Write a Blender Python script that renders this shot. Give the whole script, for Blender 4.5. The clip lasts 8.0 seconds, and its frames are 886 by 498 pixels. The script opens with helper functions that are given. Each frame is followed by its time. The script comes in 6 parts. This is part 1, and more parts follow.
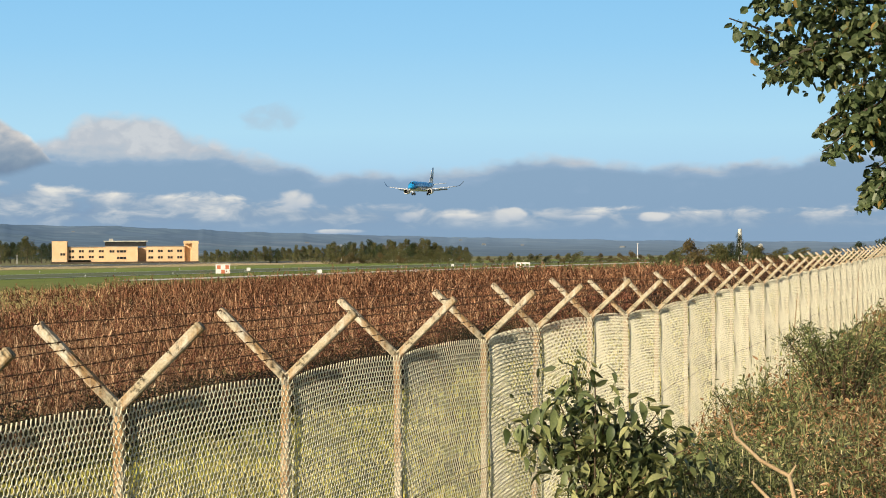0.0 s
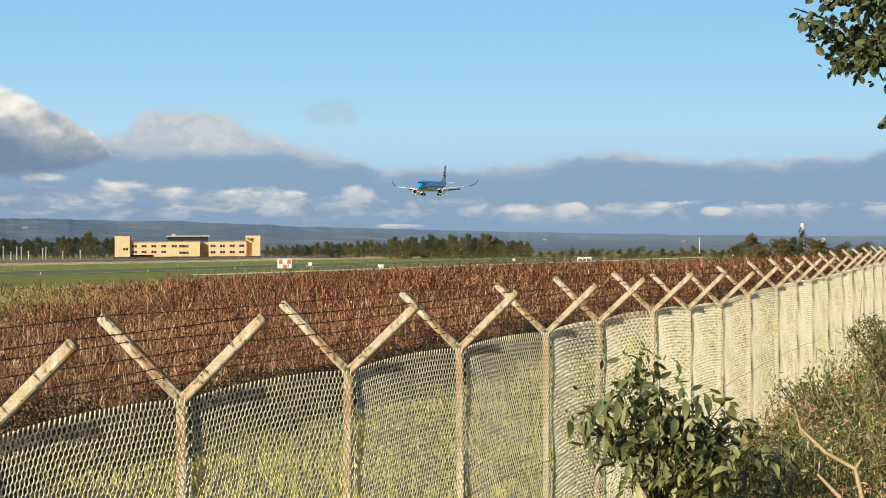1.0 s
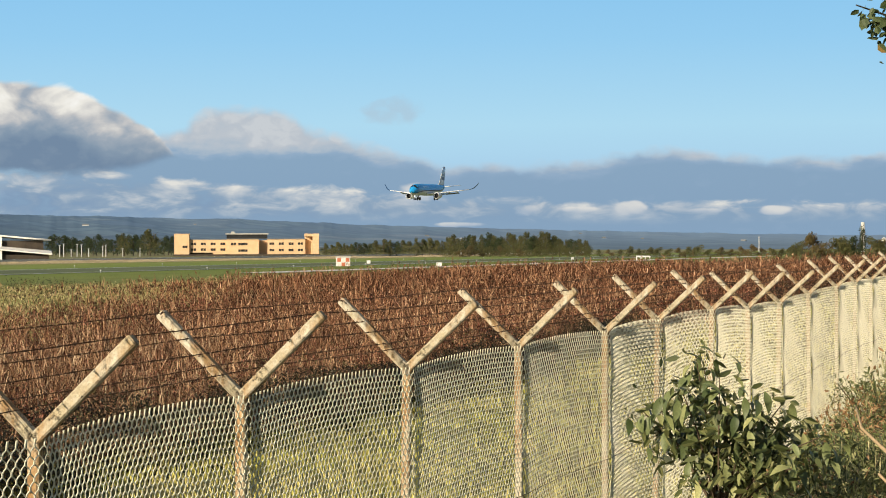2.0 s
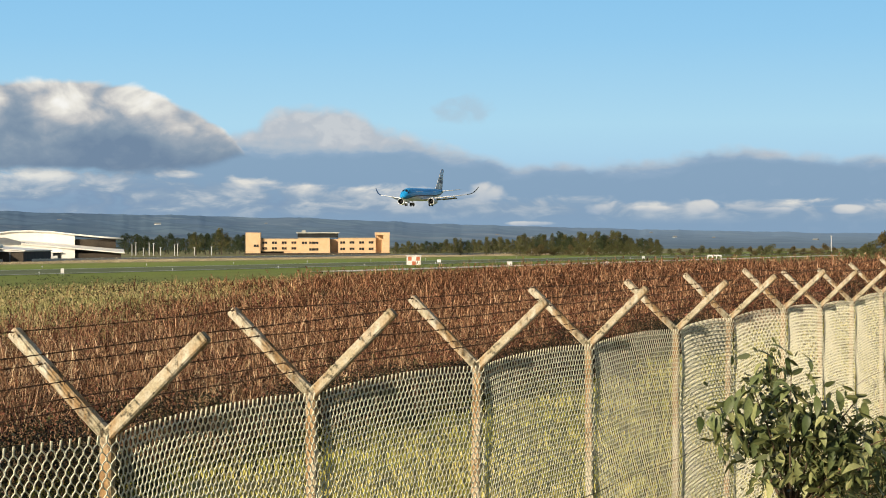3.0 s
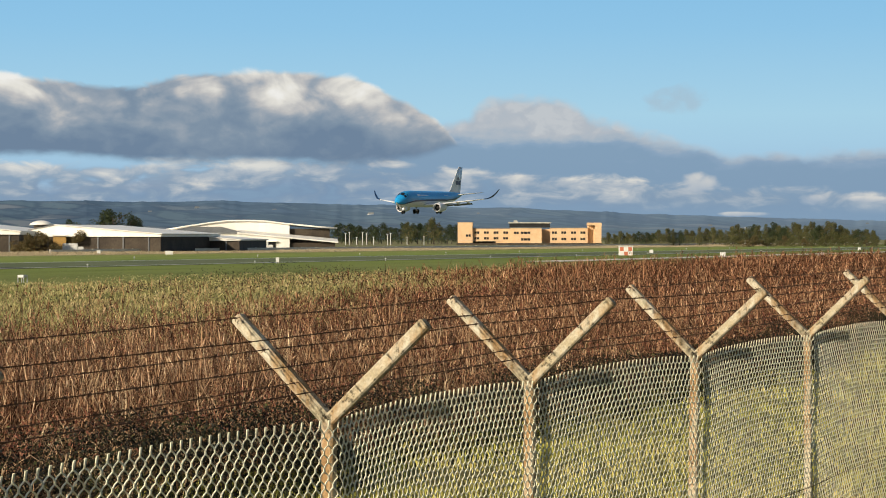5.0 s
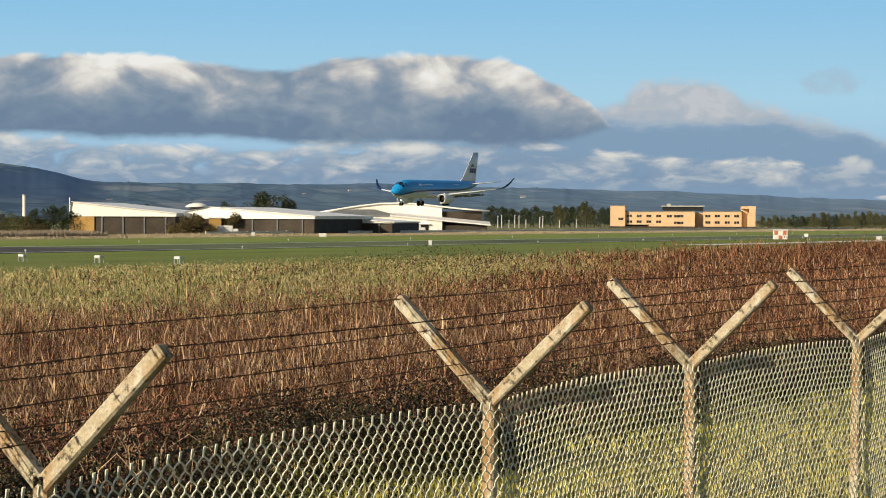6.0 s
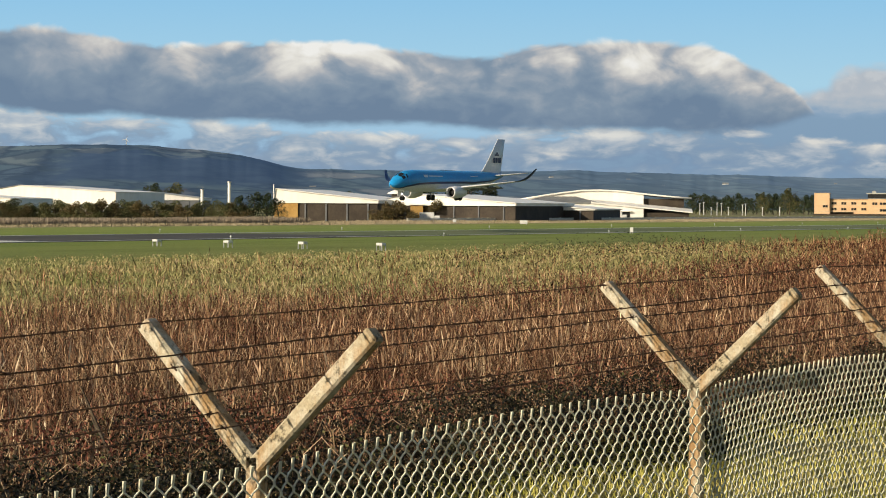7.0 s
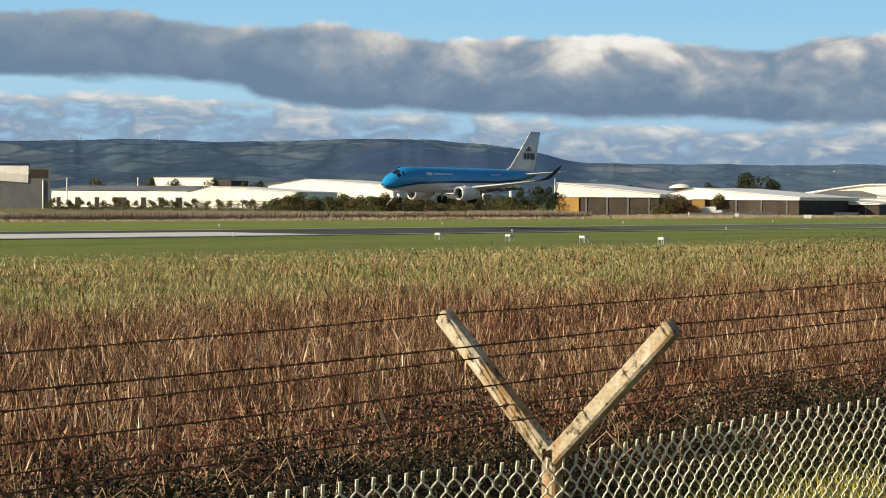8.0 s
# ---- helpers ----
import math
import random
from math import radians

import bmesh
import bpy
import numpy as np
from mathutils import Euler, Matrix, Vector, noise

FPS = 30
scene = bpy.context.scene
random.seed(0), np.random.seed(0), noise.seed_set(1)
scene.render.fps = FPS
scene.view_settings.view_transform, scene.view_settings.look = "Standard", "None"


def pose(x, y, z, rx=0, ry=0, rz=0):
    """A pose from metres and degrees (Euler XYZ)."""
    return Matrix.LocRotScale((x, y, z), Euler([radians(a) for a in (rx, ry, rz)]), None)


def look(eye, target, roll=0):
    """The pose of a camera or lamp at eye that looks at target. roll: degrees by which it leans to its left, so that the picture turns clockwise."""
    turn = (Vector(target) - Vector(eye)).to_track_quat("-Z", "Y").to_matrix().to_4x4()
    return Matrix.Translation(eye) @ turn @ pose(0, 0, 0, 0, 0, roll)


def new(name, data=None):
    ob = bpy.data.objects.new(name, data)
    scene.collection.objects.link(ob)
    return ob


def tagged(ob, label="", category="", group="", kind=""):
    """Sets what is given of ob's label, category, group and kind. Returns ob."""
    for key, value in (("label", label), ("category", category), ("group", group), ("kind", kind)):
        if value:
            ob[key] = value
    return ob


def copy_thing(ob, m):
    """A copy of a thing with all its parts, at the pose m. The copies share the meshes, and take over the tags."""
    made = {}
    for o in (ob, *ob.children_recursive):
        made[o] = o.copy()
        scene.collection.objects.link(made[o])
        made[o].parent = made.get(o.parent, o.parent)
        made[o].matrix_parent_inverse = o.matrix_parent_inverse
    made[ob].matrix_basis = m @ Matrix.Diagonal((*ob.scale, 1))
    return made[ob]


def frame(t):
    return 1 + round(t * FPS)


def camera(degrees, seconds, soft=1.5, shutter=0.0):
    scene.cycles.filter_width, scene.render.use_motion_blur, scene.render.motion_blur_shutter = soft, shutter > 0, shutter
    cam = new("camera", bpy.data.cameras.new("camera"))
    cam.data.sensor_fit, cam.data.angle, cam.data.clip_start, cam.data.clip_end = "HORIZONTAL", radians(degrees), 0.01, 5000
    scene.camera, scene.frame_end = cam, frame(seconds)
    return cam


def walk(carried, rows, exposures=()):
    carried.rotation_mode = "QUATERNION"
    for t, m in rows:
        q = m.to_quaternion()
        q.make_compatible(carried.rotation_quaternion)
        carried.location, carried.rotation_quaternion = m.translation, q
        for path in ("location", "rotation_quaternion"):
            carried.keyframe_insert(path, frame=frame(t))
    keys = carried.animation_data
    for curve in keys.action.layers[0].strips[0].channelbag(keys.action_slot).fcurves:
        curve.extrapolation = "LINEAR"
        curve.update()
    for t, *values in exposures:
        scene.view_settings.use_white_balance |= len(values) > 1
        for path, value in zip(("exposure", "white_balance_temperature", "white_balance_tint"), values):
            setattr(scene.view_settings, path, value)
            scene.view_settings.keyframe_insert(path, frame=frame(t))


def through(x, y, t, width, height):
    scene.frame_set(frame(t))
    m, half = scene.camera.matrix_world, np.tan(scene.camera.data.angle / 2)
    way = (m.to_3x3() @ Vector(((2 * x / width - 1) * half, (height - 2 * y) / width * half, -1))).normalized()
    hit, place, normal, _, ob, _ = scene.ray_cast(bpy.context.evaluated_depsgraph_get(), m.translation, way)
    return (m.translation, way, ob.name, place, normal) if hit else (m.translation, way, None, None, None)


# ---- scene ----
cam = camera(22.761, 8.0, soft=1.0)
PATH = [
    (0, pose(0.143, -0.087, 4.252, 0, 0, -26.936) @ pose(0, 0, 0, 90.100) @ pose(0, 0, 0, 0, 0, -0.284)),
    (0.5, pose(0.146, -0.082, 4.247, 0, 0, -26.128) @ pose(0, 0, 0, 89.990) @ pose(0, 0, 0, 0, 0, -0.387)),
    (1, pose(0.147, -0.062, 4.238, 0, 0, -25.340) @ pose(0, 0, 0, 89.972) @ pose(0, 0, 0, 0, 0, -0.302)),
    (2.5, pose(0.150, -0.050, 4.232, 0, 0, -22.968) @ pose(0, 0, 0, 89.916) @ pose(0, 0, 0, 0, 0, -0.170)),
    (3, pose(0.150, -0.051, 4.227, 0, 0, -21.985) @ pose(0, 0, 0, 89.911) @ pose(0, 0, 0, 0, 0, -0.147)),
    (3.5, pose(0.134, -0.051, 4.223, 0, 0, -20.889) @ pose(0, 0, 0, 89.898) @ pose(0, 0, 0, 0, 0, -0.042)),
    (4, pose(0.135, -0.045, 4.221, 0, 0, -19.620) @ pose(0, 0, 0, 89.883) @ pose(0, 0, 0, 0, 0, -0.024)),
    (5.5, pose(0.098, -0.023, 4.215, 0, 0, -14.609) @ pose(0, 0, 0, 89.451) @ pose(0, 0, 0, 0, 0, 0.098)),
    (6, pose(0.079, -0.010, 4.212, 0, 0, -12.520) @ pose(0, 0, 0, 89.209) @ pose(0, 0, 0, 0, 0, 0.187)),
    (6.5, pose(0.066, -0.020, 4.211, 0, 0, -10.112) @ pose(0, 0, 0, 88.997) @ pose(0, 0, 0, 0, 0, 0.232)),
    (7, pose(0.051, -0.018, 4.206, 0, 0, -7.296) @ pose(0, 0, 0, 88.852) @ pose(0, 0, 0, 0, 0, 0.267)),
    (7.5, pose(0.026, 0.002, 4.201, 0, 0, -3.945) @ pose(0, 0, 0, 88.754) @ pose(0, 0, 0, 0, 0, 0.322)),
    (8, pose(0.000, 0.000, 4.200, 0, 0, -0.000) @ pose(0, 0, 0, 88.658) @ pose(0, 0, 0, 0, 0, 0.344)),
]
walk(cam, PATH, exposures=((0, 0.48), (2.5, 0.42), (4, 0.37), (5.5, 0.28), (6.5, 0.28), (8, 0.34)))

# ---------- plan: u runs along the perimeter fence, v into the airfield ----------
A0 = Vector((0.37, 7.09, 0.0))
DU = Vector((0.6555, 0.7552, 0.0))
DV = Vector((-0.7552, 0.6555, 0.0))
FENCE_ANGLE = math.degrees(math.atan2(DU.y, DU.x))


def uv(u, v, z=0.0):
    p = A0 + DU * u + DV * v
    return Vector((p.x, p.y, z))


def polar(az, d, z=0.0):
    a = radians(az)
    return Vector((d * math.sin(a), d * math.cos(a), z))


def smooth(a, b, x):
    t = min(1.0, max(0.0, (x - a) / (b - a)))
    return t * t * (3 - 2 * t)


def rise(u):
    """How far the land climbs along the fence."""
    return 0.30 * smooth(20, 75, u) + 1.3 * smooth(60, 190, u)


def ground_z(u, v):
    z = rise(u) * (1 - smooth(30, 110, v)) + 1.0 * (1 - smooth(4, 30, v))
    z += 1.55 * (1 - smooth(-3.6, -0.9, v))
    return z


# ---------- world and sun ----------
SUN_AZ, SUN_EL = -119.0, 20.0
world = bpy.data.worlds.new("world")
scene.world = world
world.use_nodes = True
wn = world.node_tree.nodes
sky = wn.new("ShaderNodeTexSky")
sky.sky_type = "NISHITA"
sky.sun_disc = False
sky.sun_elevation = radians(SUN_EL)
sky.sun_rotation = radians(SUN_AZ)
wn["Background"].inputs["Strength"].default_value = 0.07
world.node_tree.links.new(sky.outputs[0], wn["Background"].inputs["Color"])
sun = new("sun", bpy.data.lights.new("sun", "SUN"))
sun.data.energy = 4.7
sun.data.angle = radians(0.5)
sun.data.color = (1.0, 0.85, 0.64)
sun.matrix_world = look(polar(SUN_AZ, 100, 100 * math.tan(radians(SUN_EL))), (0, 0, 0))


# ---------- materials ----------
class Nodes:
    """Short hand for building a node material."""

    def __init__(self, name, rough=0.8, metal=0.0, spec=0.3):
        self.mat = bpy.data.materials.new(name)
        self.mat.use_nodes = True
        self.tree = self.mat.node_tree
        self.bsdf = self.tree.nodes["Principled BSDF"]
        self.bsdf.inputs["Roughness"].default_value = rough
        self.bsdf.inputs["Metallic"].default_value = metal
        self.bsdf.inputs["Specular IOR Level"].default_value = spec

    def node(self, kind, **values):
        n = self.tree.nodes.new(kind)
        for key, value in values.items():
            if key.startswith("in_"):
                k = key[3:]
                n.inputs[int(k) if k.isdigit() else k].default_value = value
        return n

    def link(self, a, b):
        self.tree.links.new(a, b)

    def coords(self, kind="Object"):
        return self.node("ShaderNodeTexCoord").outputs[kind]

    def noise(self, scale, detail=4.0, rough=0.6, vec=None, stretch=None):
        n = self.node("ShaderNodeTexNoise")
        n.inputs["Scale"].default_value = scale
        n.inputs["Detail"].default_value = detail
        n.inputs["Roughness"].default_value = rough
        vec = vec or self.coords()
        if stretch:
            m = self.node("ShaderNodeMapping")
            m.inputs["Scale"].default_value = stretch
            self.link(vec, m.inputs["Vector"])
            vec = m.outputs[0]
        self.link(vec, n.inputs["Vector"])
        return n.outputs["Fac"]

    def ramp(self, fac, stops, ease=False):
        r = self.node("ShaderNodeValToRGB")
        if ease:
            r.color_ramp.interpolation = "EASE"
        els = r.color_ramp.elements
        while len(els) < len(stops):
            els.new(0.5)
        for el, (p, c) in zip(els, stops):
            el.position = p
            el.color = (*c, 1.0) if isinstance(c, (tuple, list)) else (c, c, c, 1.0)
        self.link(fac, r.inputs[0])
        return r.outputs[0]

    def mix(self, fac, a, b, blend="MIX"):
        m = self.node("ShaderNodeMix")
        m.data_type = "RGBA"
        m.blend_type = blend
        for sock, val in ((m.inputs[0], fac), (m.inputs[6], a), (m.inputs[7], b)):
            if isinstance(val, (int, float)):
                sock.default_value = val if sock == m.inputs[0] else (val, val, val, 1)
            elif isinstance(val, (tuple, list)):
                sock.default_value = (*val, 1.0)
            else:
                self.link(val, sock)
        return m.outputs[2]

    def math(self, op, a, b=0.0, c=0.0):
        m = self.node("ShaderNodeMath")
        m.operation = op
        for sock, val in zip(m.inputs, (a, b, c)):
            if isinstance(val, (int, float)):
                sock.default_value = val
            else:
                self.link(val, sock)
        return m.outputs[0]

    def colour(self, out):
        if isinstance(out, (tuple, list)):
            self.bsdf.inputs["Base Color"].default_value = (*out, 1.0)
        else:
            self.link(out, self.bsdf.inputs["Base Color"])
        return self

    def bump(self, fac, strength=0.3, distance=0.02):
        b = self.node("ShaderNodeBump")
        b.inputs["Strength"].default_value = strength
        b.inputs["Distance"].default_value = distance
        self.link(fac, b.inputs["Height"])
        self.link(b.outputs[0], self.bsdf.inputs["Normal"])
        return self


def mottled(name, a, b, scale=3.0, rough=0.8, metal=0.0, bump=0.0, fine=None, spec=0.3):
    """Two colours mixed by noise, with a finer grain over them."""
    n = Nodes(name, rough, metal, spec)
    base = n.ramp(n.noise(scale), [(0.35, a), (0.65, b)])
    grain = n.ramp(n.noise(fine or scale * 9, 3), [(0.3, 0.72), (0.7, 1.0)])
    n.colour(n.mix(1.0, base, grain, "MULTIPLY"))
    if bump:
        n.bump(n.noise(scale * 6), 0.5, bump)
    return n.mat


# ---------- mesh helpers ----------
def mesh_of(name, verts, faces, mat, smooth_faces=False):
    me = bpy.data.meshes.new(name)
    me.from_pydata([tuple(v) for v in verts], [], faces)
    me.materials.append(mat)
    if smooth_faces:
        me.polygons.foreach_set("use_smooth", [True] * len(me.polygons))
    me.update()
    return me


def box_data(lo, hi):
    x0, y0, z0 = lo
    x1, y1, z1 = hi
    v = [(x0, y0, z0), (x1, y0, z0), (x1, y1, z0), (x0, y1, z0), (x0, y0, z1), (x1, y0, z1), (x1, y1, z1), (x0, y1, z1)]
    f = [(0, 3, 2, 1), (4, 5, 6, 7), (0, 1, 5, 4), (1, 2, 6, 5), (2, 3, 7, 6), (3, 0, 4, 7)]
    return v, f


class Shape:
    """Collects vertices and faces for one mesh."""

    def __init__(self):
        self.v, self.f = [], []

    def add(self, verts, faces, m=None):
        k = len(self.v)
        self.v += [tuple(m @ Vector(p)) if m else tuple(p) for p in verts]
        self.f += [tuple(i + k for i in f) for f in faces]
        return self

    def box(self, lo, hi, m=None):
        return self.add(*box_data(lo, hi), m)

    def tube(self, points, radii, sides=8, caps=True):
        pts = [Vector(p) for p in points]
        if isinstance(radii, (int, float)):
            radii = [radii] * len(pts)
        k = len(self.v)
        for i, (p, r) in enumerate(zip(pts, radii)):
            d = (pts[min(i + 1, len(pts) - 1)] - pts[max(i - 1, 0)]).normalized()
            a = d.orthogonal().normalized() if i == 0 else (a - d * a.dot(d)).normalized()
            b = d.cross(a)
            for j in range(sides):
                w = 2 * math.pi * j / sides
                self.v.append(tuple(p + (a * math.cos(w) + b * math.sin(w)) * r))
        for i in range(len(pts) - 1):
            for j in range(sides):
                q = (j + 1) % sides
                self.f.append((k + i * sides + j, k + i * sides + q, k + (i + 1) * sides + q, k + (i + 1) * sides + j))
        if caps:
            self.f.append(tuple(k + j for j in reversed(range(sides))))
            self.f.append(tuple(k + (len(pts) - 1) * sides + j for j in range(sides)))
        return self

    def loft(self, rings, closed_ends=True):
        k, n = len(self.v), len(rings[0])
        for r in rings:
            self.v += [tuple(p) for p in r]
        for i in range(len(rings) - 1):
            for j in range(n):
                q = (j + 1) % n
                self.f.append((k + i * n + j, k + i * n + q, k + (i + 1) * n + q, k + (i + 1) * n + j))
        if closed_ends:
            self.f.append(tuple(k + j for j in reversed(range(n))))
            self.f.append(tuple(k + (len(rings) - 1) * n + j for j in range(n)))
        return self

    def bevel(self, width, segments=1):
        bm = bmesh.new()
        vs = [bm.verts.new(p) for p in self.v]
        for f in self.f:
            bm.faces.new([vs[i] for i in f])
        bmesh.ops.bevel(bm, geom=bm.edges[:], offset=width, segments=segments, affect="EDGES")
        self.v = [tuple(v.co) for v in bm.verts]
        bm.verts.index_update()
        self.f = [tuple(v.index for v in f.verts) for f in bm.faces]
        bm.free()
        return self

    def mesh(self, name, mat, smooth_faces=False):
        return mesh_of(name, self.v, self.f, mat, smooth_faces)


def part(name, shape, mat, parent, label="", smooth_faces=False):
    data = shape if isinstance(shape, bpy.types.Mesh) else shape.mesh(name, mat, smooth_faces)
    ob = new(name, data)
    ob.parent = parent
    return tagged(ob, label) if label else ob


def thing(name, label, category, at=None, group="", kind=""):
    ob = new(name)
    ob.empty_display_size = 0.3
    if at is not None:
        ob.matrix_basis = at
    return tagged(ob, label, category, group, kind)


def setting(name, shape, mat, label, category="", smooth_faces=False):
    return tagged(new(name, shape.mesh(name, mat, smooth_faces)), label, category, kind="structure")

# ---------- ground ----------
def ground_material():
    n = Nodes("ground_turf", 0.95, spec=0.1)
    pos = n.coords()
    dot = n.node("ShaderNodeVectorMath")
    dot.operation = "DOT_PRODUCT"
    n.link(pos, dot.inputs[0])
    dot.inputs[1].default_value = tuple(DV)
    v = n.math("SUBTRACT", dot.outputs["Value"], A0.dot(DV))
    wob = n.math("MULTIPLY", n.math("SUBTRACT", n.noise(0.05, 5), 0.5), 14.0)
    v = n.math("ADD", v, wob)
    fac = n.math("DIVIDE", v, 320.0)
    # the weed strip's soil is darkened to paint in shade between the stalks
    zones = n.ramp(fac, [(0.0, (0.14, 0.13, 0.05)), (0.03, (0.15, 0.135, 0.05)), (0.04, (0.035, 0.025, 0.016)), (0.13, (0.05, 0.036, 0.022)),
                         (0.19, (0.27, 0.25, 0.105)), (0.30, (0.27, 0.28, 0.09)), (0.50, (0.26, 0.32, 0.07)), (0.68, (0.31, 0.38, 0.085)),
                         (0.80, (0.33, 0.36, 0.10)), (0.86, (0.38, 0.34, 0.21)), (0.93, (0.42, 0.37, 0.25)), (1.0, (0.30, 0.28, 0.13))])
    turn = n.node("ShaderNodeMapping")
    turn.inputs["Rotation"].default_value = (0, 0, -radians(FENCE_ANGLE))
    n.link(pos, turn.inputs["Vector"])
    patch = n.ramp(n.noise(0.09, 6, 0.7, turn.outputs[0], (0.25, 1.0, 1.0)), [(0.34, (0.66, 0.72, 0.62)), (0.5, (0.9, 0.92, 0.86)), (0.66, (1.0, 0.97, 0.95))])
    grain = n.ramp(n.noise(2.2, 5, 0.75), [(0.3, 0.55), (0.7, 1.0)])
    n.colour(n.mix(1.0, n.mix(1.0, zones, patch, "MULTIPLY"), grain, "MULTIPLY"))
    n.bump(n.noise(6.0, 5), 0.9, 0.06)
    return n.mat


def steps(*spans):
    out = []
    for a, b, k in spans:
        out += [a + (b - a) * i / k for i in range(k)]
    return out + [spans[-1][1]]


def build_ground():
    us = steps((-2500, -200, 10), (-200, -20, 18), (-20, 120, 70), (120, 400, 28), (400, 4400, 24))
    vs = steps((-600, -60, 6), (-60, -6, 8), (-6, 40, 60), (40, 140, 24), (140, 400, 12), (400, 4500, 20))
    s = Shape()
    for v in vs:
        for u in us:
            bumpy = 0.10 * noise.noise(Vector((u * 0.35, v * 0.35, 3.0))) if -8 < v < 75 and -40 < u < 200 else 0.0
            s.v.append(tuple(uv(u, v, ground_z(u, v) + bumpy)))
    w = len(us)
    for j in range(len(vs) - 1):
        for i in range(w - 1):
            a = j * w + i
            s.f.append((a, a + 1, a + w + 1, a + w))
    setting("ground", s, ground_material(), "airfield grassland with strips of mown, rough and dry growth", "ground", True)


build_ground()


def strip(name, u0, u1, v0, v1, z, mat, label, category, k=40):
    s = Shape()
    for i in range(k + 1):
        u = u0 + (u1 - u0) * i / k
        for v, zz in ((v0, -0.3), (v0, z), (v1, z), (v1, -0.3)):
            s.v.append(tuple(uv(u, v, zz)))
    for i in range(k):
        for j in range(3):
            a = i * 4 + j
            s.f.append((a, a + 4, a + 5, a + 1))
    return setting(name, s, mat, label, category)


ASPHALT = mottled("asphalt", (0.085, 0.083, 0.075), (0.12, 0.115, 0.10), 0.08, 0.95, fine=0.6, spec=0.05)
CONCRETE_PALE = mottled("pale_concrete", (0.76, 0.74, 0.66), (0.86, 0.84, 0.77), 0.2, 0.8, fine=3.0)
PAINT_WHITE = mottled("worn_white_paint", (0.62, 0.62, 0.60), (0.78, 0.78, 0.76), 1.5, 0.6)
# far runway piece: grazing light painted in as a paler, greener tone
ASPHALT_GRAZING = mottled("asphalt_grazing_look", (0.14, 0.165, 0.085), (0.20, 0.22, 0.12), 0.05, 0.95, fine=0.5, spec=0.05)
strip("runway", -900, 235, 161, 197, 0.05, ASPHALT, "dark grey asphalt runway with worn surface", "runway")
strip("runway_far_end", 235, 1900, 161, 197, 0.05, ASPHALT_GRAZING, "far runway surface, paler and greener, grazing light put into its colour", "runway")
for v in (162.2, 195.0):
    strip("runway_edge_line", -900, 1900, v, v + 0.9, 0.07, PAINT_WHITE, "white painted runway edge line", "marking")

strip("runway_concrete", -500, 168, 163.5, 181, 0.085, CONCRETE_PALE, "pale concrete end of the runway", "runway")
strip("taxiway", 330, 900, 128, 134, 0.04, CONCRETE_PALE, "narrow pale concrete taxiway edge in the grass", "taxiway")

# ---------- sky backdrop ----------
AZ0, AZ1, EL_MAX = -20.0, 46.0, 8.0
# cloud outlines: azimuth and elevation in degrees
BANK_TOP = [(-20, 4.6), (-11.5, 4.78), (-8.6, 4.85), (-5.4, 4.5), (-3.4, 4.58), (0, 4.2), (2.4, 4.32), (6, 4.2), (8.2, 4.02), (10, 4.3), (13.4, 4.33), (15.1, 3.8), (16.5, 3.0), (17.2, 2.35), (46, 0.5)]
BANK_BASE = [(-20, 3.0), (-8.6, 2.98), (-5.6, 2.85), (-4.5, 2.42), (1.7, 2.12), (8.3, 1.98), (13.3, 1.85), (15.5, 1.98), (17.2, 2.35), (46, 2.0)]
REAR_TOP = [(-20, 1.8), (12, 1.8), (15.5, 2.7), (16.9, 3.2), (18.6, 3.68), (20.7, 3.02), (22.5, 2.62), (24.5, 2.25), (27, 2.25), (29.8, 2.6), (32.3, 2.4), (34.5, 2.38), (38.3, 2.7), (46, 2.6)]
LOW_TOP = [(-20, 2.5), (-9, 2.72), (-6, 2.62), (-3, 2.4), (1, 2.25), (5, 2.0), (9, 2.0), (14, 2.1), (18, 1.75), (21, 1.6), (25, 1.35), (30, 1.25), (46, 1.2)]


